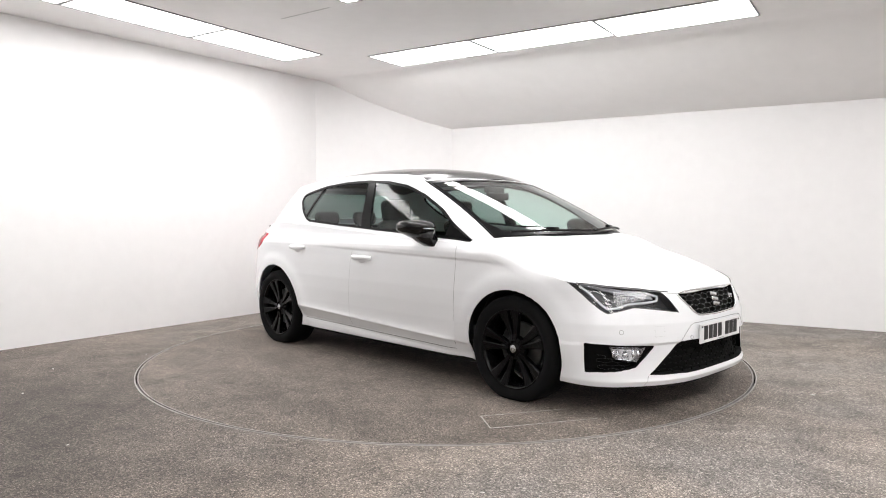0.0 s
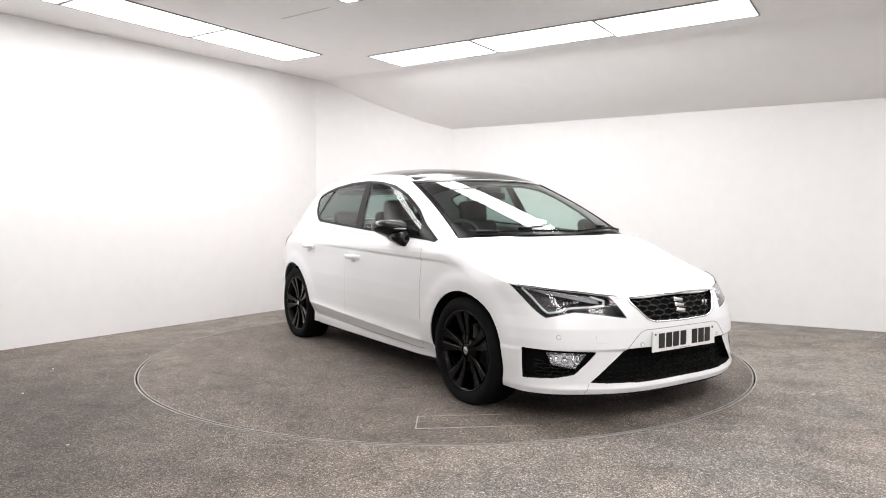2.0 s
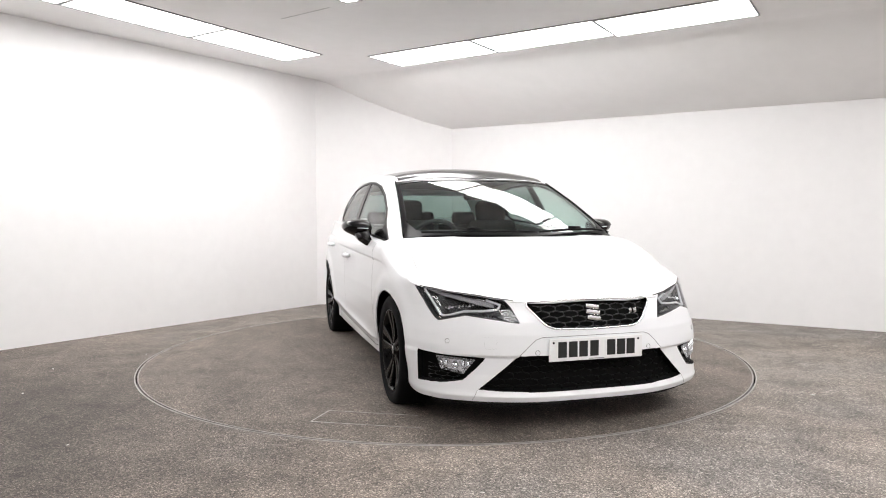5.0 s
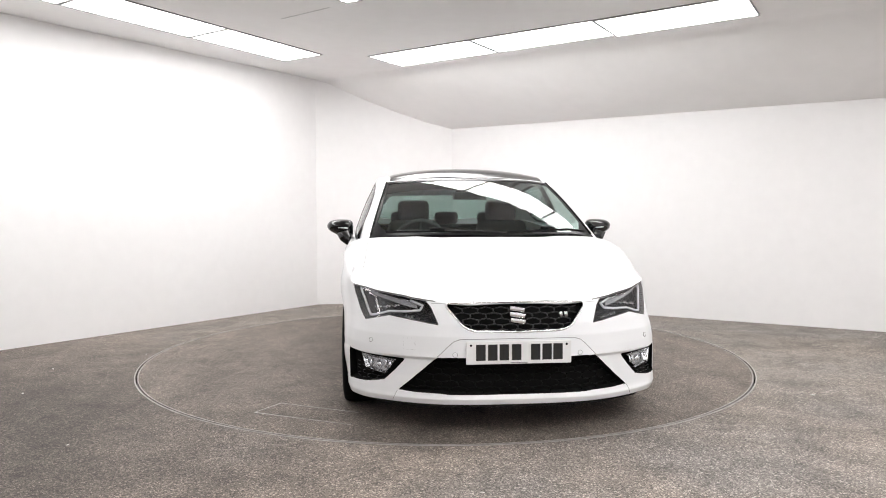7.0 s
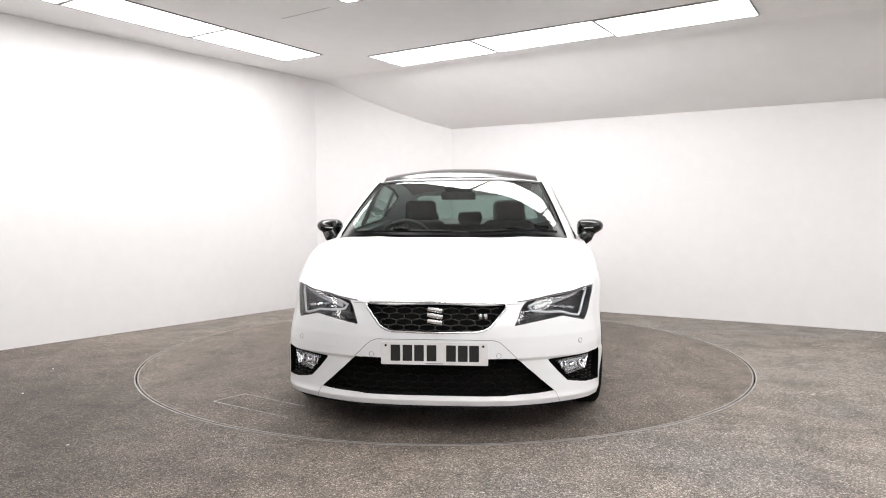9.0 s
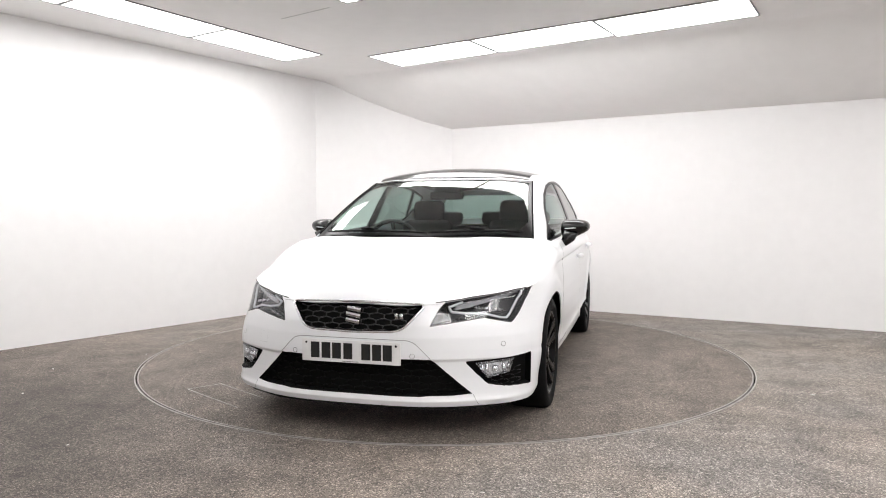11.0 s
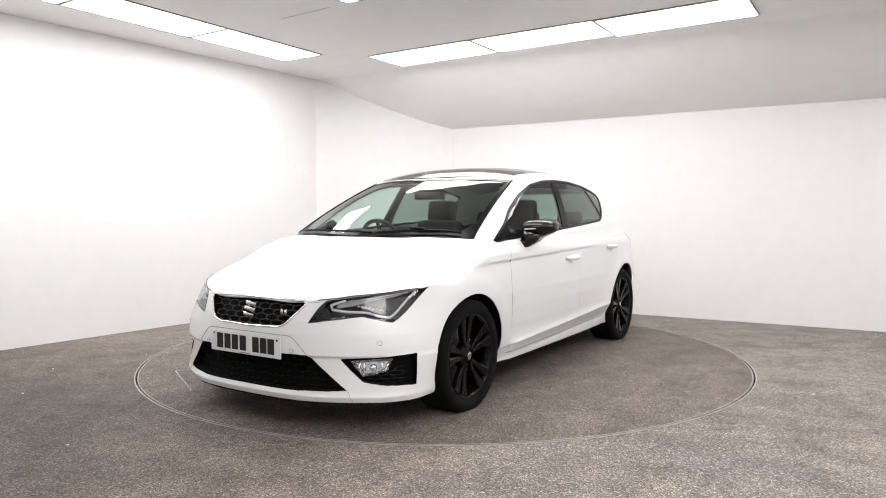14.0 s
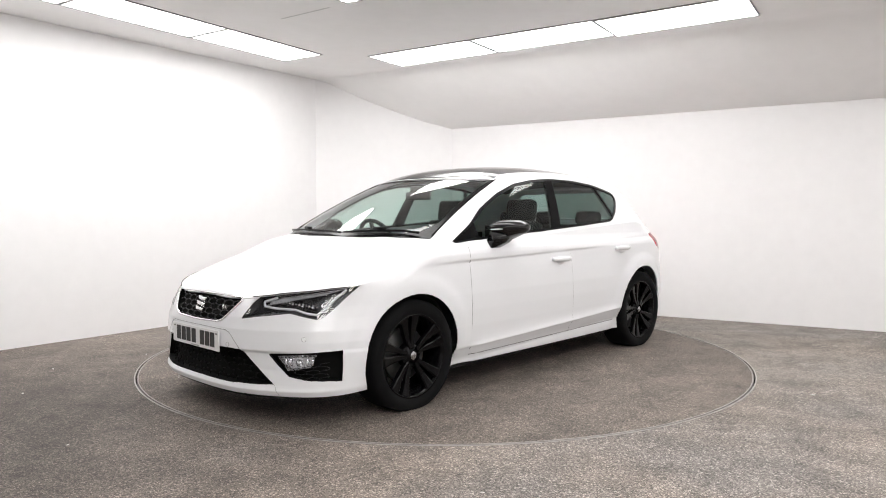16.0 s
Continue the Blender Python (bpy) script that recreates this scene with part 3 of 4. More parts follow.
DOOR_R = [(-0.20, 1.2), (-0.215, 0.83), (-0.232, 0.70), (-0.262, 0.45), (-0.258, 0.252), (-0.93, 0.262), (-1.03, 0.33), (-1.03, 0.52), (-1.06, 0.60), (-1.12, 0.71), (-1.17, 0.85), (-1.15, 1.2)]
TAIL = rounded([(-1.525, 0.936), (-2.2, 0.958), (-2.2, 0.75), (-1.74, 0.785), (-1.60, 0.84)], 0.02, 2)
WING_LINE = [(2.4, 0.9), (1.78, 0.9), (1.72, 0.72), (1.60, 0.63), (1.52, 0.55), (1.5, 0.1), (2.4, 0.1)]   # all before this line is bumper
SILL = [(0.96, 0.2329), (0.828, 0.235), (-0.258, 0.252), (-0.93, 0.262), (-1.0, 0.263), (-1.0, 0.1), (0.96, 0.1)]
DLO = [(0.958, 0.918), (0.73, 1.044), (0.59, 1.14), (0.38, 1.242), (0.18, 1.312), (-0.03, 1.347), (-0.25, 1.360), (-0.52, 1.357), (-0.82, 1.334), (-1.02, 1.300), (-1.125, 1.276), (-1.150, 1.258), (-1.153, 1.232), (-1.14, 1.205),
       (-1.05, 1.12), (-0.955, 1.06), (-0.89, 1.040), (-0.46, 1.012), (-0.09, 0.990), (0.36, 0.962), (0.75, 0.937)]


def inset(poly, d):
    """Moves a polygon's outline inward by d."""
    m = len(poly)
    area = sum(p[0] * q[1] - q[0] * p[1] for p, q in zip(poly, list(poly[1:]) + [poly[0]]))
    sg = 1 if area > 0 else -1
    out = []
    for k in range(m):
        p, a, b = Vector(poly[k]), Vector(poly[k - 1]), Vector(poly[(k + 1) % m])
        e, f = (p - a).normalized(), (b - p).normalized()
        n = (Vector((-e.y, e.x)) + Vector((-f.y, f.x))) * sg
        n = n.normalized() / max(0.5, n.length / 2)
        out.append(tuple(p + n * d))
    return out


DLO_IN = inset(DLO, 0.017)
# glass outlines inside the black surround
G_FRONT = [(0.70, 0.85), (0.70, 1.5), (-0.185, 1.5), (-0.185, 1.345), (-0.065, 0.98), (-0.065, 0.85)]
G_REAR = [(-0.265, 1.5), (-0.265, 1.35), (-0.18, 0.99), (-0.18, 0.85), (-0.975, 0.85), (-0.975, 1.06), (-0.845, 1.315), (-0.80, 1.5)]
G_QUART = [(-0.83, 1.5), (-0.872, 1.315), (-1.005, 1.06), (-1.005, 0.85), (-1.3, 0.85), (-1.3, 1.5)]
SCREEN = [(-0.2, 0.80), (0.735, 0.80), (0.733, 0.955), (0.605, 1.338), (0.45, 1.353), (0.25, 1.361), (-0.2, 1.364)]
SCREEN_IN = [(-0.2, 0.984), (0.56, 0.984), (0.640, 1.000), (0.676, 1.050), (0.588, 1.323), (0.43, 1.340), (0.25, 1.347), (-0.2, 1.350)]
BACK = rounded([(-0.3, 1.06), (0.69, 1.06), (0.54, 1.295), (-0.3, 1.305)], 0.05, 3)
ROOF_P = [(0.5, -0.2), (0.5, 0.60), (0.2, 0.575), (-0.3, 0.585), (-0.9, 0.565), (-1.22, 0.52), (-1.27, 0.4), (-1.27, -0.2)]
HOOD_END = [(1.242, -0.2), (1.242, 0.0), (1.224, 0.25), (1.164, 0.5), (1.06, 0.722), (0.95, 0.79), (0.7, 0.79), (0.7, -0.2)]
BONNET_P = [(0.85, -0.2), (2.5, -0.2), (2.5, 0.60), (2.06, 0.50), (1.72, 0.785), (1.4, 0.755), (1.1, 0.738), (0.85, 0.70)]

for bmx, polys in ((LOWER, ((ARCH_F, "y"), (ARCH_R, "y"), (HEAD, "x"), (GRILLE, "x"), (INTAKE, "x"), (FOG, "x"), (FOG_END, "y"), (SILL, "y"), (DOOR_F, "y"), (DOOR_R, "y"), (TAIL, "y"), (WING_LINE, "y"), ([(-1.62, 0.62), (-2.3, 0.62), (-2.3, 0.1), (-1.62, 0.1)], "y"))),
                   (HOUSE, ((DLO, "y"), (DLO_IN, "y"), (G_FRONT, "y"), (G_REAR, "y"), (G_QUART, "y"), (SCREEN, "x"), (SCREEN_IN, "x"), (BACK, "x"))),
                   (TOPSKIN, ((ROOF_P, "z"),)), (HOOD, ((BONNET_P, "z"), (HOOD_END, "z")))):
    for poly, axis in polys:
        cut(bmx, poly, axis)

REGIONS = {}


def assign(name, f):
    REGIONS.setdefault(name, []).append([v.co.copy() for v in f.verts])


for f in LOWER.faces:
    c = f.calc_center_median()
    xz, yz = (c.x, c.z), (c.y, c.z)
    if c.y > 0.45 and (inside(xz, ARCH_F) or inside(xz, ARCH_R)):
        continue
    if c.x > 1.45 and inside(yz, HEAD):
        k = "headlight"
    elif c.x > 1.6 and 0.345 < c.y < 0.834 and c.z > lerp_table(HEAD_TOP, c.y) - 0.002:
        k = "bonnet"
    elif c.x > 1.8 and inside(yz, GRILLE):
        k = "grille"
    elif c.x > 1.8 and inside(yz, INTAKE):
        k = "intake"
    elif inside(xz, FOG_END) and inside(yz, FOG):
        k = "fog"
    elif c.y > 0.5 and inside(xz, SILL):
        k = "sill"
    elif c.y > 0.5 and inside(xz, DOOR_F):
        k = "front_door"
    elif c.y > 0.5 and inside(xz, DOOR_R):
        k = "rear_door"
    elif c.x < -1.5 and inside(xz, TAIL):
        k = "tail_light"
    elif inside(xz, WING_LINE):
        k = "front_bumper"
    elif c.x > 0.8:
        k = "front_wing"
    elif c.x < -1.62 and c.z < 0.62:
        k = "rear_bumper"
    elif c.x < -1.8 and c.y < 0.66:
        k = "tailgate"
    else:
        k = "rear_wing"
    assign(k, f)
for f in HOOD.faces:
    c = f.calc_center_median()
    if inside((c.x, c.y), HOOD_END):
        continue
    assign("bonnet" if inside((c.x, c.y), BONNET_P) else "front_wing", f)
for f in HOUSE.faces:
    c = f.calc_center_median()
    xz, yz = (c.x, c.z), (c.y, c.z)
    fwd = c.x > 0.2 and c.x > 0.95 - (c.z - 0.955) * 1.87 - 0.15
    if fwd and inside(yz, SCREEN):
        k = "windscreen" if inside(yz, SCREEN_IN) else "windscreen_border"
    elif c.y > 0.4 and inside(xz, DLO):
        if not inside(xz, DLO_IN):
            k = "window_trim"
        elif inside(xz, G_FRONT):
            k = "front_window"
        elif inside(xz, G_REAR):
            k = "rear_side_window"
        elif inside(xz, G_QUART):
            k = "quarter_window"
        else:
            k = "mirror_triangle" if c.x > 0.5 else "door_pillar" if c.x > -0.5 else "quarter_pillar"
    elif c.x < -1.3 and inside(yz, BACK):
        k = "rear_window"
    elif c.x < -1.35:
        k = "tailgate"
    else:
        k = "roof_frame"
    assign(k, f)
for f in TOPSKIN.faces:
    c = f.calc_center_median()
    assign("roof_panel" if inside((c.x, c.y), ROOF_P) else "roof_frame", f)
for b in (LOWER, HOOD, HOUSE, TOPSKIN):
    b.free()


def region_bm(name, side):
    """side 0: both halves welded; 1: left half; -1: right half. Normals outward."""
    bm = bmesh.new()
    for s in ((1, -1) if side == 0 else (side,)):
        for vs in REGIONS[name]:
            bm.faces.new([bm.verts.new((v.x, v.y * s, v.z)) for v in vs])
    bmesh.ops.remove_doubles(bm, verts=bm.verts[:], dist=2e-4)
    bmesh.ops.dissolve_degenerate(bm, edges=bm.edges[:], dist=1e-5)
    bm.normal_update()
    for f in bm.faces:
        c = f.calc_center_median()
        o = Vector((min(1.0, max(-1.2, c.x)) * 0.9, 0, 0.55))
        if f.normal.dot(c - o) < 0:
            f.normal_flip()
    bm.normal_update()
    return bm


def sheet(ob, t):
    """Gives a sheet its thickness inward: an inner skin and a crisp rim, with their own vertices."""
    src = bmesh.new()
    src.from_mesh(ob.data)
    src.normal_update()
    faces = src.faces[:]
    rim = [(e.verts[0].co.copy(), e.verts[1].co.copy(), e.verts[0].normal.copy(), e.verts[1].normal.copy()) for e in src.edges if len(e.link_faces) == 1]
    twin = {v: (v.co - v.normal * t) for v in src.verts}
    rings = [[twin[v] for v in reversed(f.verts)] for f in faces]
    made = {}
    for r in rings:
        vs = []
        for q in r:
            k = (round(q.x, 6), round(q.y, 6), round(q.z, 6))
            if k not in made:
                made[k] = src.verts.new(q)
            vs.append(made[k])
        if len(set(vs)) == len(vs):
            src.faces.new(vs).smooth = True
    for p, q, n, m in rim:
        src.faces.new([src.verts.new(w) for w in (q, p, p - n * t, q - m * t)])
    src.to_mesh(ob.data)
    src.free()
    return ob


def push(bm, d):
    """Sinks a sheet along its normals."""
    for v in bm.verts:
        v.co -= v.normal * d
    return bm


car = thing("car", "white five-door hatchback with black roof, black alloy wheels and tinted windows", "car")
PARTS = {}
for nm, lab, side in (("front_bumper", "white front bumper", 0), ("bonnet", "white bonnet", 0), ("roof_frame", "white roof rails and pillars", 0), ("roof_panel", "gloss black glass roof panel", 0), ("tailgate", "white tailgate", 0),
                      ("rear_bumper", "white rear bumper", 0)):
    PARTS[nm] = sheet(part(nm, region_bm(nm, side), M_ROOF if nm == "roof_panel" else M_WHITE, car, lab, recalc=False), 0.002 if nm == "front_bumper" else 0.008)
for nm in ("front_wing", "front_door", "rear_door", "rear_wing", "sill"):
    for s in (1, -1):
        PARTS[nm, s] = sheet(part(nm, region_bm(nm, s), M_WHITE, car, "", recalc=False), 0.006)
screen = part("windscreen", push(region_bm("windscreen", 0), 0.003), M_GLASS, car, "green-tinted windscreen glass", recalc=False)
sheet(part("border", region_bm("windscreen_border", 0), M_FRIT, screen, "black printed border", recalc=False), 0.004)
part("rear_window", push(region_bm("rear_window", 0), 0.003), M_PRIV, car, "dark tinted rear window", recalc=False)
for s in (1, -1):
    fd, rd, rw = PARTS["front_door", s], PARTS["rear_door", s], PARTS["rear_wing", s]
    part("window", push(region_bm("front_window", s), 0.005), M_GLASS, fd, "green-tinted door glass", recalc=False)
    part("window", push(region_bm("rear_side_window", s), 0.005), M_PRIV, rd, "dark privacy glass", recalc=False)
    part("window", push(region_bm("quarter_window", s), 0.005), M_PRIV, rw, "dark quarter glass", recalc=False)
    sheet(part("window_trim", region_bm("window_trim", s), M_PLAST, car, "black window surround", recalc=False), 0.01)
    for nm in ("mirror_triangle", "door_pillar", "quarter_pillar"):
        sheet(part(nm, push(region_bm(nm, s), 0.002), M_FRIT, car, "black window pillar trim", recalc=False), 0.02)
    part("tail_light", region_bm("tail_light", s), M_RED, car, "red tail light", recalc=False)


# ---- places on the front of the shell ----
def front_at(y, z, out=0.0):
    """The point of the front shell at the given y and height."""
    a, b = 0.0, 8.0
    ay = abs(y)
    for _ in range(40):
        m = (a + b) / 2
        if shell(m, z).y < ay:
            a = m
        else:
            b = m
    p, e, g = shell(a, z), shell(a + 0.02, z), shell(a, z + 0.005)
    n = (e - p).cross(g - p).normalized()
    if n.x < 0:
        n = -n
    p = p + n * out
    return Vector((p.x, math.copysign(p.y, y) if y else p.y, p.z))


def side_at(x, z, out=0.0, s=1):
    a, b = 6.0, 18.0
    for _ in range(40):
        m = (a + b) / 2
        if shell(m, z).x > x:
            a = m
        else:
            b = m
    p = shell(a, z)
    return Vector((p.x, (p.y + out) * s, p.z))


def bowl(name, depth, side, material, parent, label, shift=(0, 0, 0)):
    bm = region_bm(name, side)
    lid = bm.faces[:]
    g = bmesh.ops.extrude_face_region(bm, geom=lid)
    bmesh.ops.delete(bm, geom=[f for f in lid if f.is_valid], context="FACES_ONLY")
    vs = [v for v in g["geom"] if isinstance(v, bmesh.types.BMVert)]
    c = sum((v.co for v in vs), Vector()) / len(vs)
    for v in vs:
        v.co = v.co + Vector((-depth, 0, 0)) + Vector(shift)
        v.co.y = c.y + (v.co.y - c.y) * 0.97
        v.co.z = c.z + (v.co.z - c.z) * 0.95
    return part(name.replace("fog", "fog_recess").replace("headlight", "headlight_bowl").replace("intake", "lower_intake"), bm, material, parent, label, recalc=True, smooth=False)


bumper = PARTS["front_bumper"]
grille = bowl("grille", 0.035, 0, M_VOID, car, "black honeycomb grille with chrome surround")
intake = bowl("intake", 0.05, 0, M_VOID, car, "black lower air intake mesh")


def lattice(y_max, z0, z1, w, h, poly, depth, r, side=0):
    """Honeycomb bars that follow the shell within an outline."""
    bm = bmesh.new()
    n = int(y_max / w) + 2
    rows_ = int((z1 - z0) / (h * 0.75)) + 2
    for i in range(rows_):
        for j in range(-n, n + 1):
            cy = (j + 0.5 * (i % 2)) * w
            cz = z0 + i * h * 0.75
            hexa = [(cy + w * 0.5, cz - h * 0.25), (cy + w * 0.5, cz + h * 0.25), (cy, cz + h * 0.5), (cy - w * 0.5, cz + h * 0.25)]
            for a, b in zip(hexa, hexa[1:]):
                if side * cy < 0:
                    continue
                if all(inside((abs(q[0]), q[1]), poly) for q in (a, b)):
                    tube(bm, [front_at(a[0], a[1], -depth), front_at(b[0], b[1], -depth)], r, 5)
    return bm


FOG_MESH = [(0.812, 0.345), (0.75, 0.330), (0.64, 0.305), (0.66, 0.262), (0.74, 0.246), (0.812, 0.240)]
M_MESH = mat("grille_mesh_black", (0.022, 0.022, 0.023), 0.35, grain=[(20, 0.1)])
part("honeycomb", lattice(0.36, 0.52, 0.68, 0.078, 0.036, GRILLE, 0.014, 0.0032), M_MESH, grille, "black honeycomb mesh")
part("honeycomb", lattice(0.58, 0.2, 0.41, 0.085, 0.040, INTAKE, 0.03, 0.003), M_VOID, intake, "black honeycomb mesh")
loop = [q for q in GRILLE if q[0] >= 0.02]
edge = [front_at(y, z, 0.003) for y, z in loop] + [front_at(-y, z, 0.003) for y, z in reversed(loop)]
part("chrome_surround", tube(bmesh.new(), edge, 0.0055, 8, closed=True), M_CHROME, grille, "thin chrome surround")


def slab(bm, c, w, h, t, ang=0.0, tilt=0.0):
    """A small raised bar facing forwards."""
    m = Matrix.Translation(c) @ Matrix.Rotation(tilt, 4, "Y") @ Matrix.Rotation(ang, 4, "X") @ Matrix.Diagonal((t, w, h, 1))
    bmesh.ops.create_cube(bm, size=1, matrix=m)


# plain chrome badge of three slanted bars, and a small one of two bars
c = front_at(0, 0.602, 0.0)
bm = bmesh.new()
for dy, dz, w, h, a in ((0.0, 0.028, 0.074, 0.021, -0.16), (0.0, 0.0, 0.078, 0.021, -0.16), (0.0, -0.028, 0.074, 0.021, -0.16)):
    slab(bm, c + Vector((0.004 - dz * 0.35, dy, dz)), w, h, 0.012, a)
part("badge", bevelled(bm, 0.003, 2), M_CHROME, grille, "plain chrome badge of slanted bars")
c = front_at(0.235, 0.600, 0.002)
bm = bmesh.new()
for dy in (-0.013, 0.013):
    slab(bm, c + Vector((-0.001, dy, 0)), 0.017, 0.026, 0.006, 0.2)
part("small_badge", bevelled(bm, 0.002, 1), M_SILVER, grille, "small silver badge of two bars")

# number plate with plain bars for its characters
bm = bmesh.new()
box(bm, (2.1795, 0, 0.424), (0.006, 0.524, 0.112))
plate_ob = part("number_plate", bevelled(bm, 0.0025, 2), M_PLATE, car, "white number plate with seven black bars", smooth=False)
PL_Y = [-0.190, -0.131, -0.074, -0.013, 0.082, 0.139, 0.194]
for y in PL_Y:
    bm = bmesh.new()
    box(bm, (2.1832, y, 0.426), (0.0014, 0.047, 0.079))
    part("character_bar", bm, M_INK, plate_ob, "black bar", smooth=False)
bm = bmesh.new()
box(bm, (2.1832, 0.0, 0.3745), (0.0014, 0.085, 0.004))
part("small_print_bar", bm, M_SEAM, plate_ob, "thin grey bar", smooth=False)
for s in (1, -1):
    bm = bmesh.new()
    bmesh.ops.create_uvsphere(bm, u_segments=10, v_segments=6, radius=0.006, matrix=pose(2.183, s * 0.238, 0.462) @ Matrix.Diagonal((0.5, 1, 1, 1)))
    part("screw", bm, M_PLAST, plate_ob, "dark screw cap")

# parking sensors and tow cover
for y, z in ((0.722, 0.462), (-0.722, 0.462), (0.313, 0.413), (-0.313, 0.413)):
    p, q = front_at(y, z, 0.001), front_at(y, z, 0.02)
    n = (q - p).normalized()
    m = Matrix.Translation(p) @ n.to_track_quat("Z", "Y").to_matrix().to_4x4()
    bm = bmesh.new()
    bmesh.ops.create_cone(bm, cap_ends=True, segments=20, radius1=0.0105, radius2=0.0100, depth=0.0022, matrix=m)
    sensor = part("parking_sensor", bm, M_WHITE, bumper, "white round parking sensor", smooth=False)
    bm = bmesh.new()
    tube(bm, [m @ Vector((0.0118 * math.cos(k * math.tau / 20), 0.0118 * math.sin(k * math.tau / 20), 0)) for k in range(20)], 0.0012, 4, closed=True)
    part("sensor_gap", bm, M_SEAM, bumper, "thin dark gap")


def seam(points, r, parent, name="shut_line", closed=False, dark=False):
    part(name, tube(bmesh.new(), points, r, 5, closed=closed), M_GAPD if dark else M_SEAM, parent, "thin dark line of a panel gap or of a crease's drawn shade")


def fine(pts, n=6):
    return [tuple(Vector(a).lerp(Vector(b), k / n)) for a, b in zip(pts, pts[1:]) for k in range(n)] + [tuple(pts[-1])]


seam([front_at(y, z, -0.001) for y, z in fine([(-0.505, 0.487), (-0.56, 0.487), (-0.56, 0.432), (-0.505, 0.432), (-0.505, 0.487)], 3)[:-1]], 0.0012, bumper, "tow_cover_gap", True)
for s in (1, -1):
    # crease round the plate, its shade drawn as a thin grey line
    seam([front_at(y * s, z, 0.0) for y, z in fine([(0.40, 0.40), (0.345, 0.455), (0.318, 0.478), (0.285, 0.4885), (0.15, 0.4900), (0.001, 0.4905)], 4)], 0.0018, bumper, "plate_crease_shade")
    seam([front_at(y * s, z, -0.0006) for y, z in fine([(0.352, 0.655), (0.42, 0.655)], 4)], 0.0016, bumper, "bonnet_gap")
    # fold below the intake corner, shade likewise drawn in grey
    seam([front_at(y * s, z, 0.0) for y, z in fine([(0.592, 0.222), (0.604, 0.200), (0.616, 0.172)], 5)], 0.0012, bumper, "lip_fold_shade")
    # door and wing gaps
    fd, rd = PARTS["front_door", s], PARTS["rear_door", s]
    seam([side_at(x, z, -0.0007, s) for x, z in fine([(0.868, 0.905), (0.868, 0.84), (0.862, 0.70), (0.842, 0.45), (0.828, 0.237)], 8)], 0.0014, fd, dark=True)
    seam([side_at(x, z, -0.0007, s) for x, z in fine([(0.828, 0.235), (-0.258, 0.252)], 24)], 0.0020, fd, dark=True)
    seam([side_at(x, z, -0.0007, s) for x, z in fine([(-0.214, 0.845), (-0.215, 0.83), (-0.232, 0.70), (-0.262, 0.45), (-0.258, 0.252)], 8)], 0.0011, rd)
    seam([side_at(x, z, -0.0007, s) for x, z in fine([(-0.258, 0.252), (-0.93, 0.261)], 20)], 0.0020, rd, dark=True)
    # the bonnet's long gap
    pts = [(1.10, 0.738), (1.25, 0.746), (1.4, 0.755), (1.52, 0.764)]
    seam([Vector((x, y * s, bonnet_z(x, y) - 0.0008)) for x, y in fine(pts, 5)], 0.0018, PARTS["bonnet"], "bonnet_gap")

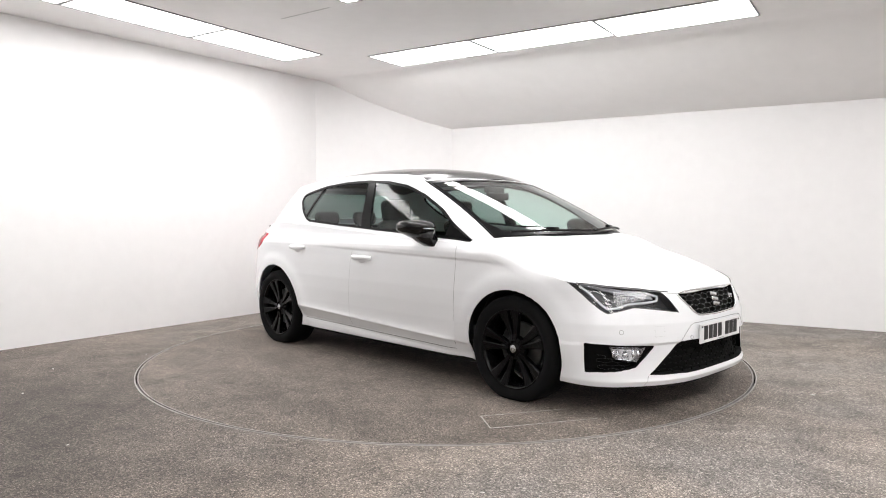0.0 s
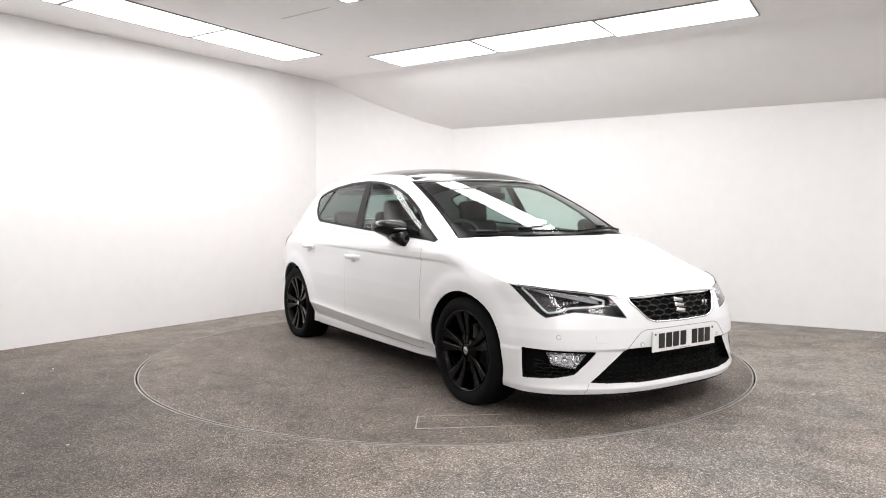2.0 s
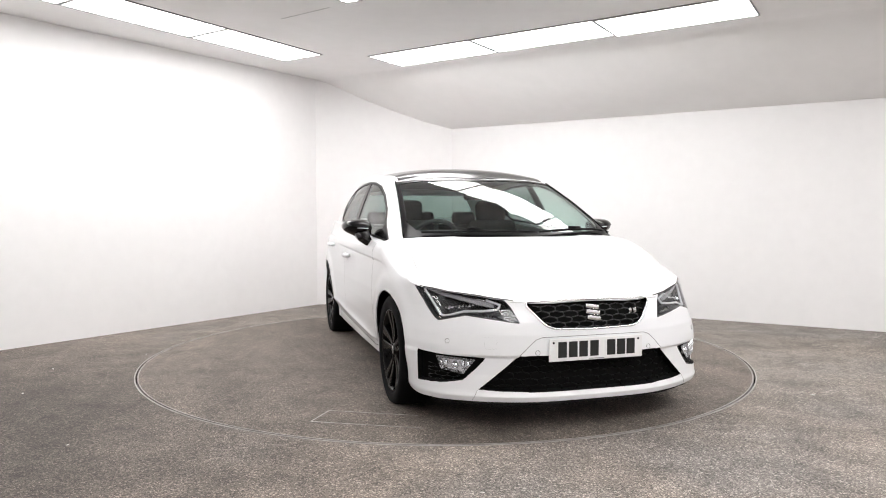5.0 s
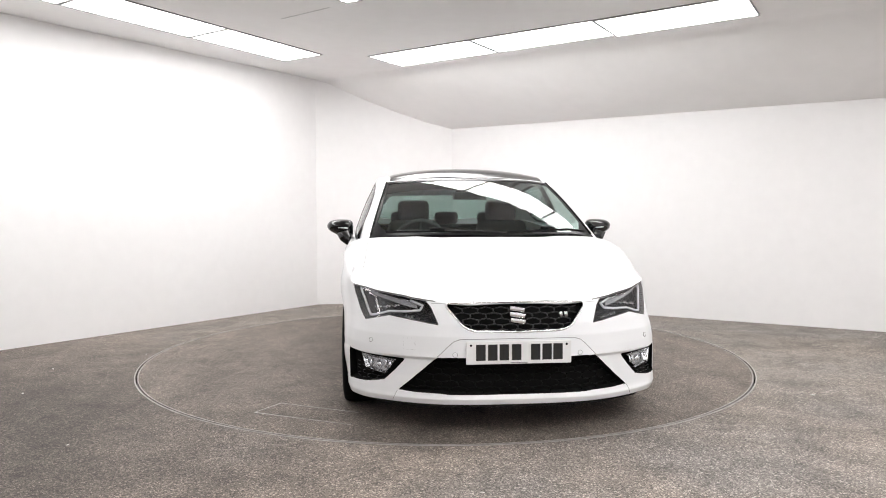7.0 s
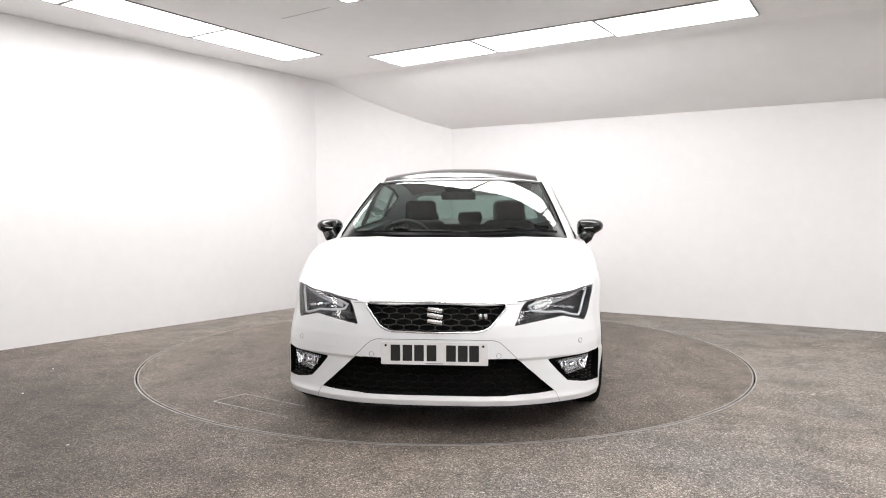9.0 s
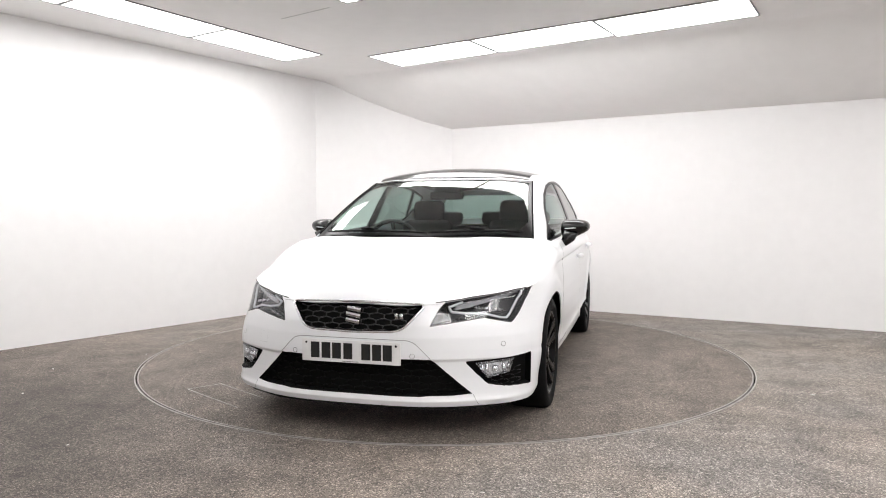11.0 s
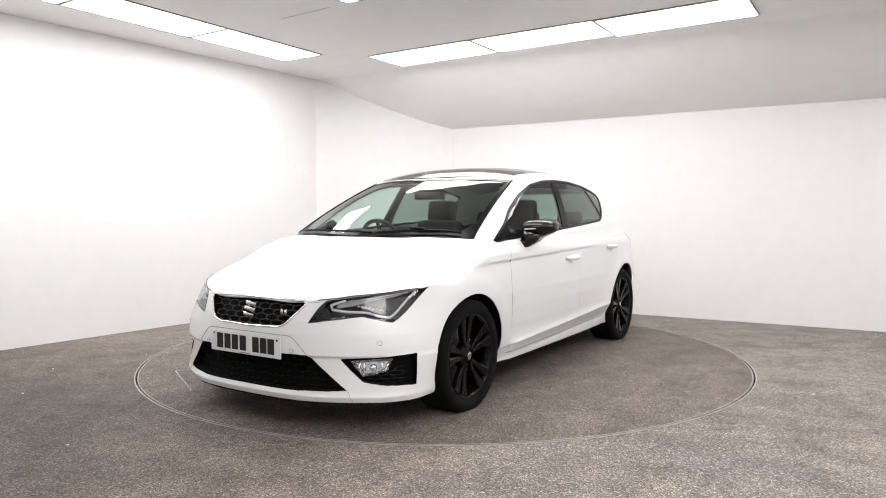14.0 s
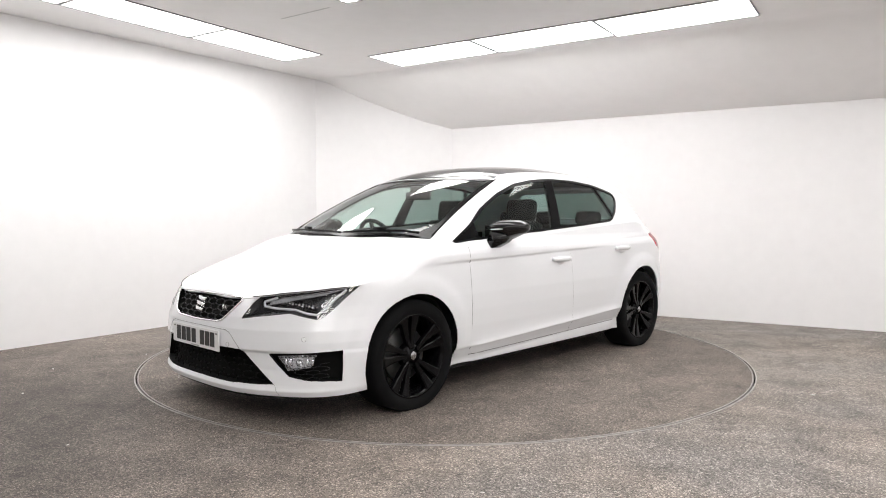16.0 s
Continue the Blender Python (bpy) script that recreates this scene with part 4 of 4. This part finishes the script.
# ---- lamps ----
for s in (1, -1):
    lamp = part("headlight", region_bm("headlight", s), M_LENS, car, "clear headlight with pale light guide and dark bowl", recalc=False)
    bowl("headlight", 0.075, s, M_BOWL, lamp, "dark grey lamp bowl", shift=(0, -0.03 * s, 0))
    guide = [(0.790, 0.712), (0.775, 0.672), (0.748, 0.602), (0.737, 0.586), (0.705, 0.592), (0.64, 0.613), (0.56, 0.618), (0.485, 0.628), (0.468, 0.65), (0.53, 0.672)]
    part("light_guide", tube(bmesh.new(), [front_at(y * s, z, -0.022) for y, z in fine(guide, 4)], 0.0065, 8), M_DRL, lamp, "pale translucent light guide")
    wing_bar = [(0.535, 0.668), (0.60, 0.682), (0.70, 0.702), (0.775, 0.712)]
    part("upper_guide", tube(bmesh.new(), [front_at(y * s, z, -0.022) for y, z in fine(wing_bar, 4)], 0.003, 6), M_SILVER, lamp, "thin silver trim")
    # two rows of small faceted reflectors, one over the guide and one below it
    cells = [(0.722 - 0.016 * k, 0.628 + 0.0028 * k, 0.015 if k % 3 else 0.010, (0.012, 0.024, 0.016)[k % 3]) for k in range(11)]
    cells += [(0.560 - 0.014 * k, 0.599 - 0.003 * k, 0.012 if k % 3 else 0.008, (0.020, 0.012, 0.024)[k % 3]) for k in range(8)]
    for y, z, w, h in cells:
        p = front_at(y * s, z, -0.036)
        n = (front_at(y * s, z, 0.0) - p).normalized()
        m = Matrix.Translation(p) @ n.to_track_quat("X", "Z").to_matrix().to_4x4() @ Matrix.Rotation(-0.45, 4, "Y") @ Matrix.Diagonal((0.014, w, h, 1))
        bm = bmesh.new()
        bmesh.ops.create_cube(bm, size=1, matrix=m)
        bevelled(bm, 0.004, 1)
        part("reflector", bm, M_DRL if round(y * 1000) % 2 else M_SILVER, lamp, "small silver reflector", smooth=False)
    # broad translucent blade from the inner corner up to the outer tip
    bm = bmesh.new()
    blade = [[bm.verts.new(front_at(y * s, z + d, -0.026)) for d in (-h, h)] for y, z, h in ((0.50, 0.646, 0.010), (0.56, 0.660, 0.012), (0.64, 0.680, 0.012), (0.72, 0.702, 0.010), (0.785, 0.722, 0.006))]
    for p, q in zip(blade, blade[1:]):
        bm.faces.new((p[0], p[1], q[1], q[0]))
    sheet(part("light_blade", bm, M_SMOKE, lamp, "broad pale light blade"), 0.004)
    seam([Vector((q.x, q.y * s, min(q.z, lerp_table(HEAD_TOP, q.y)))) + Vector((0.001, 0.0005 * s, 0.0)) for q in EDGE if q.x > 1.68 and 0.40 < q.y < 0.80], 0.0026, PARTS["bonnet"], "headlight_gap", dark=True)
    seam([front_at(y * s, z, 0.0002) for y, z in fine([(0.430, 0.640), (0.391, 0.556), (0.50, 0.572), (0.63, 0.590), (0.70, 0.572), (0.750, 0.558)], 6)], 0.0014, bumper, "headlight_gap", dark=True)
    recess = bowl("fog", 0.028, s, M_VOID, car, "black fog lamp recess", shift=(0, -0.034 * s, 0))
    part("honeycomb", lattice(0.81, 0.235, 0.41, 0.052, 0.024, FOG_MESH, 0.020, 0.0020, s), M_PLAST, recess, "black honeycomb mesh")
    p = front_at(0.695 * s, 0.338, -0.012)
    n = (front_at(0.695 * s, 0.342, 0.01) - p).normalized()
    m = Matrix.Translation(p) @ n.to_track_quat("X", "Z").to_matrix().to_4x4()
    bm = bmesh.new()
    poly = [(-0.112 * s, 0.034), (0.100 * s, 0.046), (0.066 * s, -0.022), (-0.052 * s, -0.042)]
    a_ = [bm.verts.new(m @ Vector((0.008, y, z))) for y, z in poly]
    b_ = [bm.verts.new(m @ Vector((-0.012, y * 0.75, z * 0.7))) for y, z in poly]
    bm.faces.new(b_)
    for k in range(4):
        bm.faces.new((a_[k], a_[(k + 1) % 4], b_[(k + 1) % 4], b_[k]))
    fog = part("fog_lamp", bm, M_DULL, recess, "silver fog lamp reflector", smooth=False)
    bm = bmesh.new()
    bmesh.ops.create_uvsphere(bm, u_segments=14, v_segments=8, radius=0.02, matrix=m @ Matrix.Translation((-0.018, 0, 0)))
    part("bulb", bm, M_CHROME, recess, "round chrome bulb shield")
    for dy, hh in ((-0.07, 0.036), (-0.045, 0.042), (0.045, 0.040), (0.072, 0.034)):
        bm = bmesh.new()
        box(bm, (0, 0, 0), (0.010, 0.012, hh))
        bevelled(bm, 0.003, 1)
        bmesh.ops.transform(bm, matrix=m @ Matrix.Translation((-0.006, dy * s, 0.004)) @ Matrix.Rotation(0.35 * (1 if dy > 0 else -1), 4, "Z"), verts=bm.verts[:])
        part("reflector_fin", bm, M_CHROME, recess, "bright reflector fin")
    bm = bmesh.new()
    bm.faces.new([bm.verts.new(m @ Vector((0.010, y, z))) for y, z in poly])
    part("lens", bm, M_LENS, recess, "clear fog lamp lens")

# ---- wheels ----
TYRE = [(0.236, -0.095), (0.252, -0.108), (0.275, -0.113), (0.300, -0.109), (0.314, -0.096), (0.318, -0.06), (0.3185, 0.0), (0.318, 0.06), (0.314, 0.096), (0.300, 0.109), (0.275, 0.113), (0.252, 0.108), (0.236, 0.095)]


def lathe(profile, n=56):
    """Turns (radius, y) pairs round the y axis."""
    bm = bmesh.new()
    rows = [[bm.verts.new((r * math.cos(k * math.tau / n), y, r * math.sin(k * math.tau / n))) for k in range(n)] for r, y in profile]
    for a, b in zip(rows, rows[1:]):
        for k in range(n):
            bm.faces.new((a[k], a[(k + 1) % n], b[(k + 1) % n], b[k]))
    return bm


def tyre_mesh():
    bm = lathe(TYRE)
    for v in bm.verts:
        v.co.z = max(v.co.z, -0.3025)      # flattened where it stands
    return from_bm(bm)


def spoke_mesh():
    """One arm of a pair, tapered and dished, pointing up the z axis."""
    bm = bmesh.new()
    rows = []
    for r, w, y, d in ((0.045, 0.026, 0.084, 0.03), (0.09, 0.030, 0.080, 0.03), (0.14, 0.040, 0.084, 0.030), (0.19, 0.053, 0.092, 0.028), (0.228, 0.070, 0.099, 0.03)):
        rows.append([bm.verts.new(q) for q in ((-w / 2, y - d, r), (w / 2, y - d, r), (w / 2 * 0.92, y - 0.004, r), (w / 2 * 0.6, y, r), (-w / 2 * 0.6, y, r), (-w / 2 * 0.92, y - 0.004, r))])
    for a, b in zip(rows, rows[1:]):
        for k in range(6):
            bm.faces.new((a[k], a[(k + 1) % 6], b[(k + 1) % 6], b[k]))
    bm.faces.new(rows[0])
    bm.faces.new(rows[-1])
    return from_bm(bm, smooth=False)


TY = tyre_mesh()
RIMM = from_bm(lathe([(0.236, -0.098), (0.226, -0.09), (0.215, -0.06), (0.208, 0.0), (0.212, 0.05), (0.222, 0.085), (0.230, 0.098), (0.238, 0.102), (0.2395, 0.096)]))
SPOKE = spoke_mesh()
HUBM = from_bm(lathe([(0.0, 0.088), (0.026, 0.088), (0.030, 0.085), (0.031, 0.080), (0.062, 0.076), (0.072, 0.066), (0.072, 0.03)], 32))
DISCM = from_bm(lathe([(0.05, 0.015), (0.15, 0.015), (0.155, 0.01), (0.155, -0.005), (0.05, -0.005)], 40))
M_DISCB = mat("brake_disc_steel", (0.10, 0.10, 0.10), 0.4, metal=0.8, grain=[(20, 0.2), (200, 0.1)])
for x, z in ((1.318, 0.303), (-1.318, 0.303)):
    for s in (1, -1):
        wheel = new("wheel")
        wheel.parent = car
        wheel.matrix_basis = pose(x, s * 0.772, z, 0, 0, 0 if s > 0 else 180)
        tagged(wheel, "black five-spoke alloy wheel with low tyre")
        part("tyre", TY, M_RUBBER, wheel, "black rubber tyre")
        part("rim", RIMM, M_ALLOY, wheel, "satin black rim")
        part("brake_disc", DISCM, M_DISCB, wheel, "grey steel brake disc")
        part("hub", HUBM, M_ALLOY, wheel, "black hub centre")
        bm = lathe([(0.0, 0.0905), (0.019, 0.0905), (0.022, 0.089)], 20)
        part("hub_cap", bm, M_DULL, wheel, "small silver hub cap")
        for k in range(5):
            for d in (-11.5, 11.5):
                sp = part("spoke", SPOKE, M_ALLOY, wheel)
                sp.matrix_basis = Matrix.Rotation(radians(72 * k + d + (8 if x > 0 else 20)), 4, "Y")

# arch liners and floor pan, black
for x, z in ((1.318, 0.312), (-1.318, 0.318)):
    for s in (1, -1):
        bm = bmesh.new()
        rows = []
        for y in (0.45, 0.80):
            rows.append([bm.verts.new((x + 0.362 * math.cos(a), s * y, max(0.17, z + 0.362 * math.sin(a)))) for a in [math.pi * (-0.2 + 1.4 * k / 32) for k in range(33)]])
        for k in range(32):
            bm.faces.new((rows[0][k], rows[0][k + 1], rows[1][k + 1], rows[1][k]))
        bm.faces.new(rows[0])
        sheet(part("arch_liner", bm, M_UNDER, car, "black wheel arch liner", smooth=False), 0.006)
bm = bmesh.new()
box(bm, (-0.05, 0, 0.18), (3.8, 0.9, 0.08))
box(bm, (0.0, 0, 0.190), (1.88, 1.56, 0.07))
box(bm, (1.78, 0, 0.215), (0.30, 1.1, 0.05))
box(bm, (1.75, 0, 0.5), (0.5, 0.9, 0.3))
part("floor_pan", bm, M_UNDER, car, "black underbody pan", smooth=False)
# black tray added behind the lip to block light and darken the floor beneath
tray = [(2.145, 0.0), (2.14, 0.25), (2.105, 0.44), (1.99, 0.66), (1.88, 0.74), (1.68, 0.76)]
part("shade_tray", prism([(x, -y) for x, y in reversed(tray[1:])] + tray, 0.148, 0.160), M_UNDER, car, "black plastic tray under the nose, added to deepen the shade", smooth=False)

# ---- mirrors, handles, wipers ----
# door mirror sections from the door (0) to the tip (1): height over and under the waist, and depth
MIRROR_UP = [(0, 0.030), (0.06, 0.052), (0.3, 0.058), (0.7, 0.050), (0.92, 0.034), (1, 0.014)]
MIRROR_DOWN = [(0, 0.040), (0.06, 0.074), (0.3, 0.078), (0.7, 0.050), (0.92, 0.030), (1, 0.012)]
MIRROR_DEEP = [(0, 0.085), (0.06, 0.118), (0.3, 0.132), (0.7, 0.118), (0.92, 0.084), (1, 0.040)]
for s in (1, -1):
    bm = bmesh.new()
    rings = []
    power = lambda q, e: math.copysign(abs(q) ** e, q)
    for o in (0.0, 0.03, 0.08, 0.16, 0.3, 0.45, 0.6, 0.74, 0.85, 0.93, 0.98, 1.0):
        up = smooth_table(MIRROR_UP, o)
        down = smooth_table(MIRROR_DOWN, o)
        deep = smooth_table(MIRROR_DEEP, o)
        ring_ = []
        for k in range(32):
            a = (k + 0.5) * math.tau / 32
            x, z = power(math.cos(a), 0.85), power(math.sin(a), 0.9)
            over = 1.0 if z > 0 else 0.93              # the cap stands proud of the base
            back = 0.72 if x < 0 else 1.0
            ring_.append(bm.verts.new((0.540 + x * deep * over * back - 0.055 * o, s * (0.848 + 0.182 * o), 1.004 + 0.012 * o + z * (up if z > 0 else down))))
        rings.append(ring_)
    for p, q in zip(rings, rings[1:]):
        for k in range(32):
            bm.faces.new((p[k], p[(k + 1) % 32], q[(k + 1) % 32], q[k]))
    bm.faces.new(rings[0])
    bm.faces.new(rings[-1])
    mirror = part("door_mirror", bm, M_BLACKG, car, "gloss black door mirror")
    bm = bmesh.new()
    rows = []
    for q, w, h in ((Vector((0.635, 0.830, 0.885)), 0.062, 0.026), (Vector((0.62, 0.858, 0.898)), 0.062, 0.030), (Vector((0.595, 0.890, 0.935)), 0.080, 0.044), (Vector((0.565, 0.910, 0.985)), 0.100, 0.050)):
        rows.append([bm.verts.new((q.x + w * cx, s * (q.y + h * cy), q.z - h * 0.3 * cy)) for cx, cy in ((-1, -0.6), (-0.7, 1), (0.7, 1), (1, -0.6))])
    for a, b in zip(rows, rows[1:]):
        for k in range(4):
            bm.faces.new((a[k], a[(k + 1) % 4], b[(k + 1) % 4], b[k]))
    bm.faces.new(rows[0])
    bm.faces.new(rows[-1])
    bevelled(bm, 0.008, 2)
    part("arm", bm, M_BLACKG, mirror, "gloss black mirror arm")
    bm = bmesh.new()
    tube(bm, [Vector((0.662, s * 0.880, 1.005)), Vector((0.640, s * 0.93, 1.008)), Vector((0.603, s * 0.978, 1.012))], 0.004, 6)
    part("indicator", bm, M_DRL, mirror, "thin clear indicator strip")
    for x, z, d in ((-0.079, 0.782, "front_door"), (-0.938, 0.831, "rear_door")):
        door = PARTS[d, s]
        bm = bmesh.new()
        pts = [side_at(x + dx, z + 0.004, o, s) for dx, o in ((-0.105, 0.0), (-0.095, 0.018), (-0.06, 0.027), (0.0, 0.030), (0.06, 0.027), (0.082, 0.018), (0.09, 0.0))]
        tube(bm, [Vector((q.x, q.y, q.z)) for q in pts], [0.012, 0.016, 0.018, 0.0185, 0.018, 0.016, 0.012], 10)
        part("door_handle", bm, M_WHITE, door, "white door handle")
        bm = bmesh.new()
        c = side_at(x - 0.01, z - 0.012, -0.006, s)
        bmesh.ops.create_uvsphere(bm, u_segments=20, v_segments=10, radius=1, matrix=Matrix.Translation(c) @ Matrix.Diagonal((0.062, 0.011, 0.036, 1)))
        part("handle_cup", bm, M_WHITE, door, "recessed white handle cup")


def screen_at(y, q, out=0.0):
    """A point on the windscreen: y across, q from its foot (0) to its head (1)."""
    a, b = 0.0, 4.0
    for _ in range(40):
        m = (a + b) / 2
        if house(m, q).y < abs(y):
            a = m
        else:
            b = m
    p, e, g = house(a, q), house(a + 0.03, q), house(a, q + 0.01)
    n = (e - p).cross(g - p).normalized()
    if n.z < 0:
        n = -n
    p = p + n * out
    return Vector((p.x, math.copysign(p.y, y) if y else 0, p.z))


for pts in ([(-0.62, 0.035), (-0.35, 0.045), (-0.05, 0.04), (0.10, 0.025)], [(0.12, 0.03), (0.35, 0.055), (0.55, 0.06), (0.66, 0.035)]):
    bm = tube(bmesh.new(), [screen_at(y, q, 0.018) for y, q in fine(pts, 4)], 0.008, 6)
    wiper = part("wiper", bm, M_PLAST, car, "black windscreen wiper")
    bm = tube(bmesh.new(), [screen_at(pts[1][0], pts[1][1] + 0.01, 0.03), screen_at(pts[1][0] + 0.09, pts[1][1] + 0.005, 0.03)], 0.010, 6)
    part("wiper_joint", bm, M_PLAST, wiper)
for s in (1, -1):
    edge_pts = [screen_at(s * (0.733 - 0.128 * q - 0.004), q, 0.0015) for q in [0.04 + 0.94 * k / 24 for k in range(25)]]
    part("screen_seal", tube(bmesh.new(), edge_pts, 0.0055, 6), M_RUBBER, screen, "thin black windscreen seal")
bm = bmesh.new()
rows = [[Vector((1.27 - 0.25 * (abs(y) / 0.74) ** 2.2, y, 0.942)), Vector((1.16 - 0.25 * (abs(y) / 0.74) ** 2.2, y, 0.968))] for y in [-0.74 + 0.074 * k for k in range(21)]]
vs = [[bm.verts.new(q) for q in r] for r in rows]
for a, b in zip(vs, vs[1:]):
    bm.faces.new((a[0], a[1], b[1], b[0]))
sheet(part("scuttle_panel", bm, M_PLAST, car, "black scuttle panel"), 0.006)


# ---- cabin ----
def rounded_box(c, size, r, rot=None, seg=3):
    bm = bmesh.new()
    box(bm, c, size, rot)
    bmesh.ops.bevel(bm, geom=bm.edges[:], offset=r, segments=seg, affect="EDGES", profile=0.5)
    return bm


def tilt(deg):
    return Matrix.Rotation(radians(deg), 4, "Y")


bm = bmesh.new()
box(bm, (-0.1, 0, 0.30), (2.4, 1.5, 0.04))
for s in (1, -1):
    box(bm, (-0.15, s * 0.775, 0.62), (2.1, 0.03, 0.62))
box(bm, (-1.25, 0, 0.68), (0.05, 1.5, 0.62))
part("floor_and_door_cards", bm, M_TRIM, car, "dark trim", smooth=False)
bm = bmesh.new()
box(bm, (-1.52, 0, 0.985), (0.6, 1.3, 0.03))
part("parcel_shelf", bm, M_TRIM, car, "dark parcel shelf", smooth=False)
bm = bmesh.new()
rows = []
for k in range(15):
    y = -0.74 + k * 1.48 / 14
    e = (abs(y) / 0.74) ** 2.5
    rows.append([bm.verts.new(q) for q in ((1.12 - 0.12 * e, y, 0.93), (0.95 - 0.1 * e, y, 0.955), (0.78, y, 0.955 + 0.015 * math.exp(-((y + 0.36) / 0.2) ** 2)), (0.66, y, 0.92), (0.62, y, 0.82), (0.70, y, 0.6), (0.75, y, 0.35))])
for a, b in zip(rows, rows[1:]):
    for k in range(6):
        bm.faces.new((a[k], a[k + 1], b[k + 1], b[k]))
sheet(part("dashboard", bm, M_TRIM, car, "dark dashboard"), 0.01)


def seat(x, y, rear=False):
    w = 0.46 if not rear else 1.28
    ob = part("front_seat" if not rear else "rear_bench", rounded_box((x, y, 0.50), (0.50, w, 0.16), 0.05), M_CLOTH, car, "dark cloth seat")
    h = 0.60 if not rear else 0.50
    part("backrest", rounded_box((x - 0.29 - 0.05, y, 0.76 if not rear else 0.74), (0.13, w * 0.92, h), 0.055, tilt(-16)), M_CLOTH, ob, "dark cloth backrest")
    for yy in ([y] if not rear else [y - 0.42, y, y + 0.42]):
        hz = 1.125 if not rear else 1.065
        part("headrest", rounded_box((x - (0.45 if not rear else 0.44), yy, hz), (0.10, 0.26 if not rear else 0.23, 0.18 if not rear else 0.12), 0.04, tilt(-10)), M_CLOTH, ob, "dark cloth headrest")
        for d in (-0.06, 0.06):
            bm = tube(bmesh.new(), [Vector((x - 0.43, yy + d, hz - 0.17)), Vector((x - 0.44, yy + d, hz))], 0.006, 6)
            part("headrest_post", bm, M_CHROME, ob, "thin steel post")


seat(0.12, -0.37)
seat(0.12, 0.37)
seat(-0.78, 0, True)
# steering wheel on the right-hand side
bm = bmesh.new()
wm = Matrix.Translation((0.50, -0.37, 0.885)) @ tilt(-66)
tube(bm, [wm @ Vector((0.185 * math.cos(k * math.tau / 40), 0.185 * math.sin(k * math.tau / 40), 0)) for k in range(40)], 0.016, 10, closed=True)
sw = part("steering_wheel", bm, M_TRIM, car, "dark three-spoke steering wheel")
for a in (0, math.pi, math.pi * 1.5):
    bm = tube(bmesh.new(), [wm @ Vector((0, 0, -0.01)), wm @ Vector((0.18 * math.sin(a + math.pi / 2), 0.18 * math.cos(a + math.pi / 2), 0))], 0.016, 6)
    part("wheel_spoke", bm, M_TRIM, sw)
bm = bmesh.new()
bmesh.ops.create_uvsphere(bm, u_segments=16, v_segments=10, radius=0.065, matrix=wm @ Matrix.Diagonal((1, 1, 0.5, 1)))
part("horn_pad", bm, M_TRIM, sw)
part("instrument_hood", rounded_box((0.66, -0.37, 0.955), (0.22, 0.36, 0.07), 0.03), M_TRIM, car, "dark instrument hood")
mir = part("rear_view_mirror", rounded_box((0.43, 0, 1.235), (0.03, 0.25, 0.058), 0.012), M_PLAST, car, "black rear-view mirror")
part("mirror_foot", rounded_box((0.40, 0, 1.285), (0.05, 0.20, 0.05), 0.015), M_PLAST, mir, "black sensor housing")
# headlining
bm = bmesh.new()
rows = []
for i in range(13):
    x = 0.22 - i * 0.13
    zc = smooth_table(ROOF, x)
    rows.append([bm.verts.new((x, -0.58 + j * 0.116, zc - 0.045 - 0.055 * (abs(-0.58 + j * 0.116) / 0.58) ** 2.2)) for j in range(11)])
for a, b in zip(rows, rows[1:]):
    for k in range(10):
        bm.faces.new((a[k], a[k + 1], b[k + 1], b[k]))
sheet(part("headlining", bm, M_LINER, car, "grey cloth headlining"), 0.008)


def motions():
    times = [i * 0.5 for i in range(33)]
    rows, disc = [], []
    for t in times:
        h = heading(t)
        c, s = math.cos(radians(h)), math.sin(radians(h))
        x, y = CAR_OFF
        rows.append((t, pose(c * x - s * y, s * x + c * y, 0, 0, 0, h)))
        disc.append((t, pose(0, 0, 0, 0, 0, h)))
    walk(car, rows)
    walk(turntable, disc)


motions()
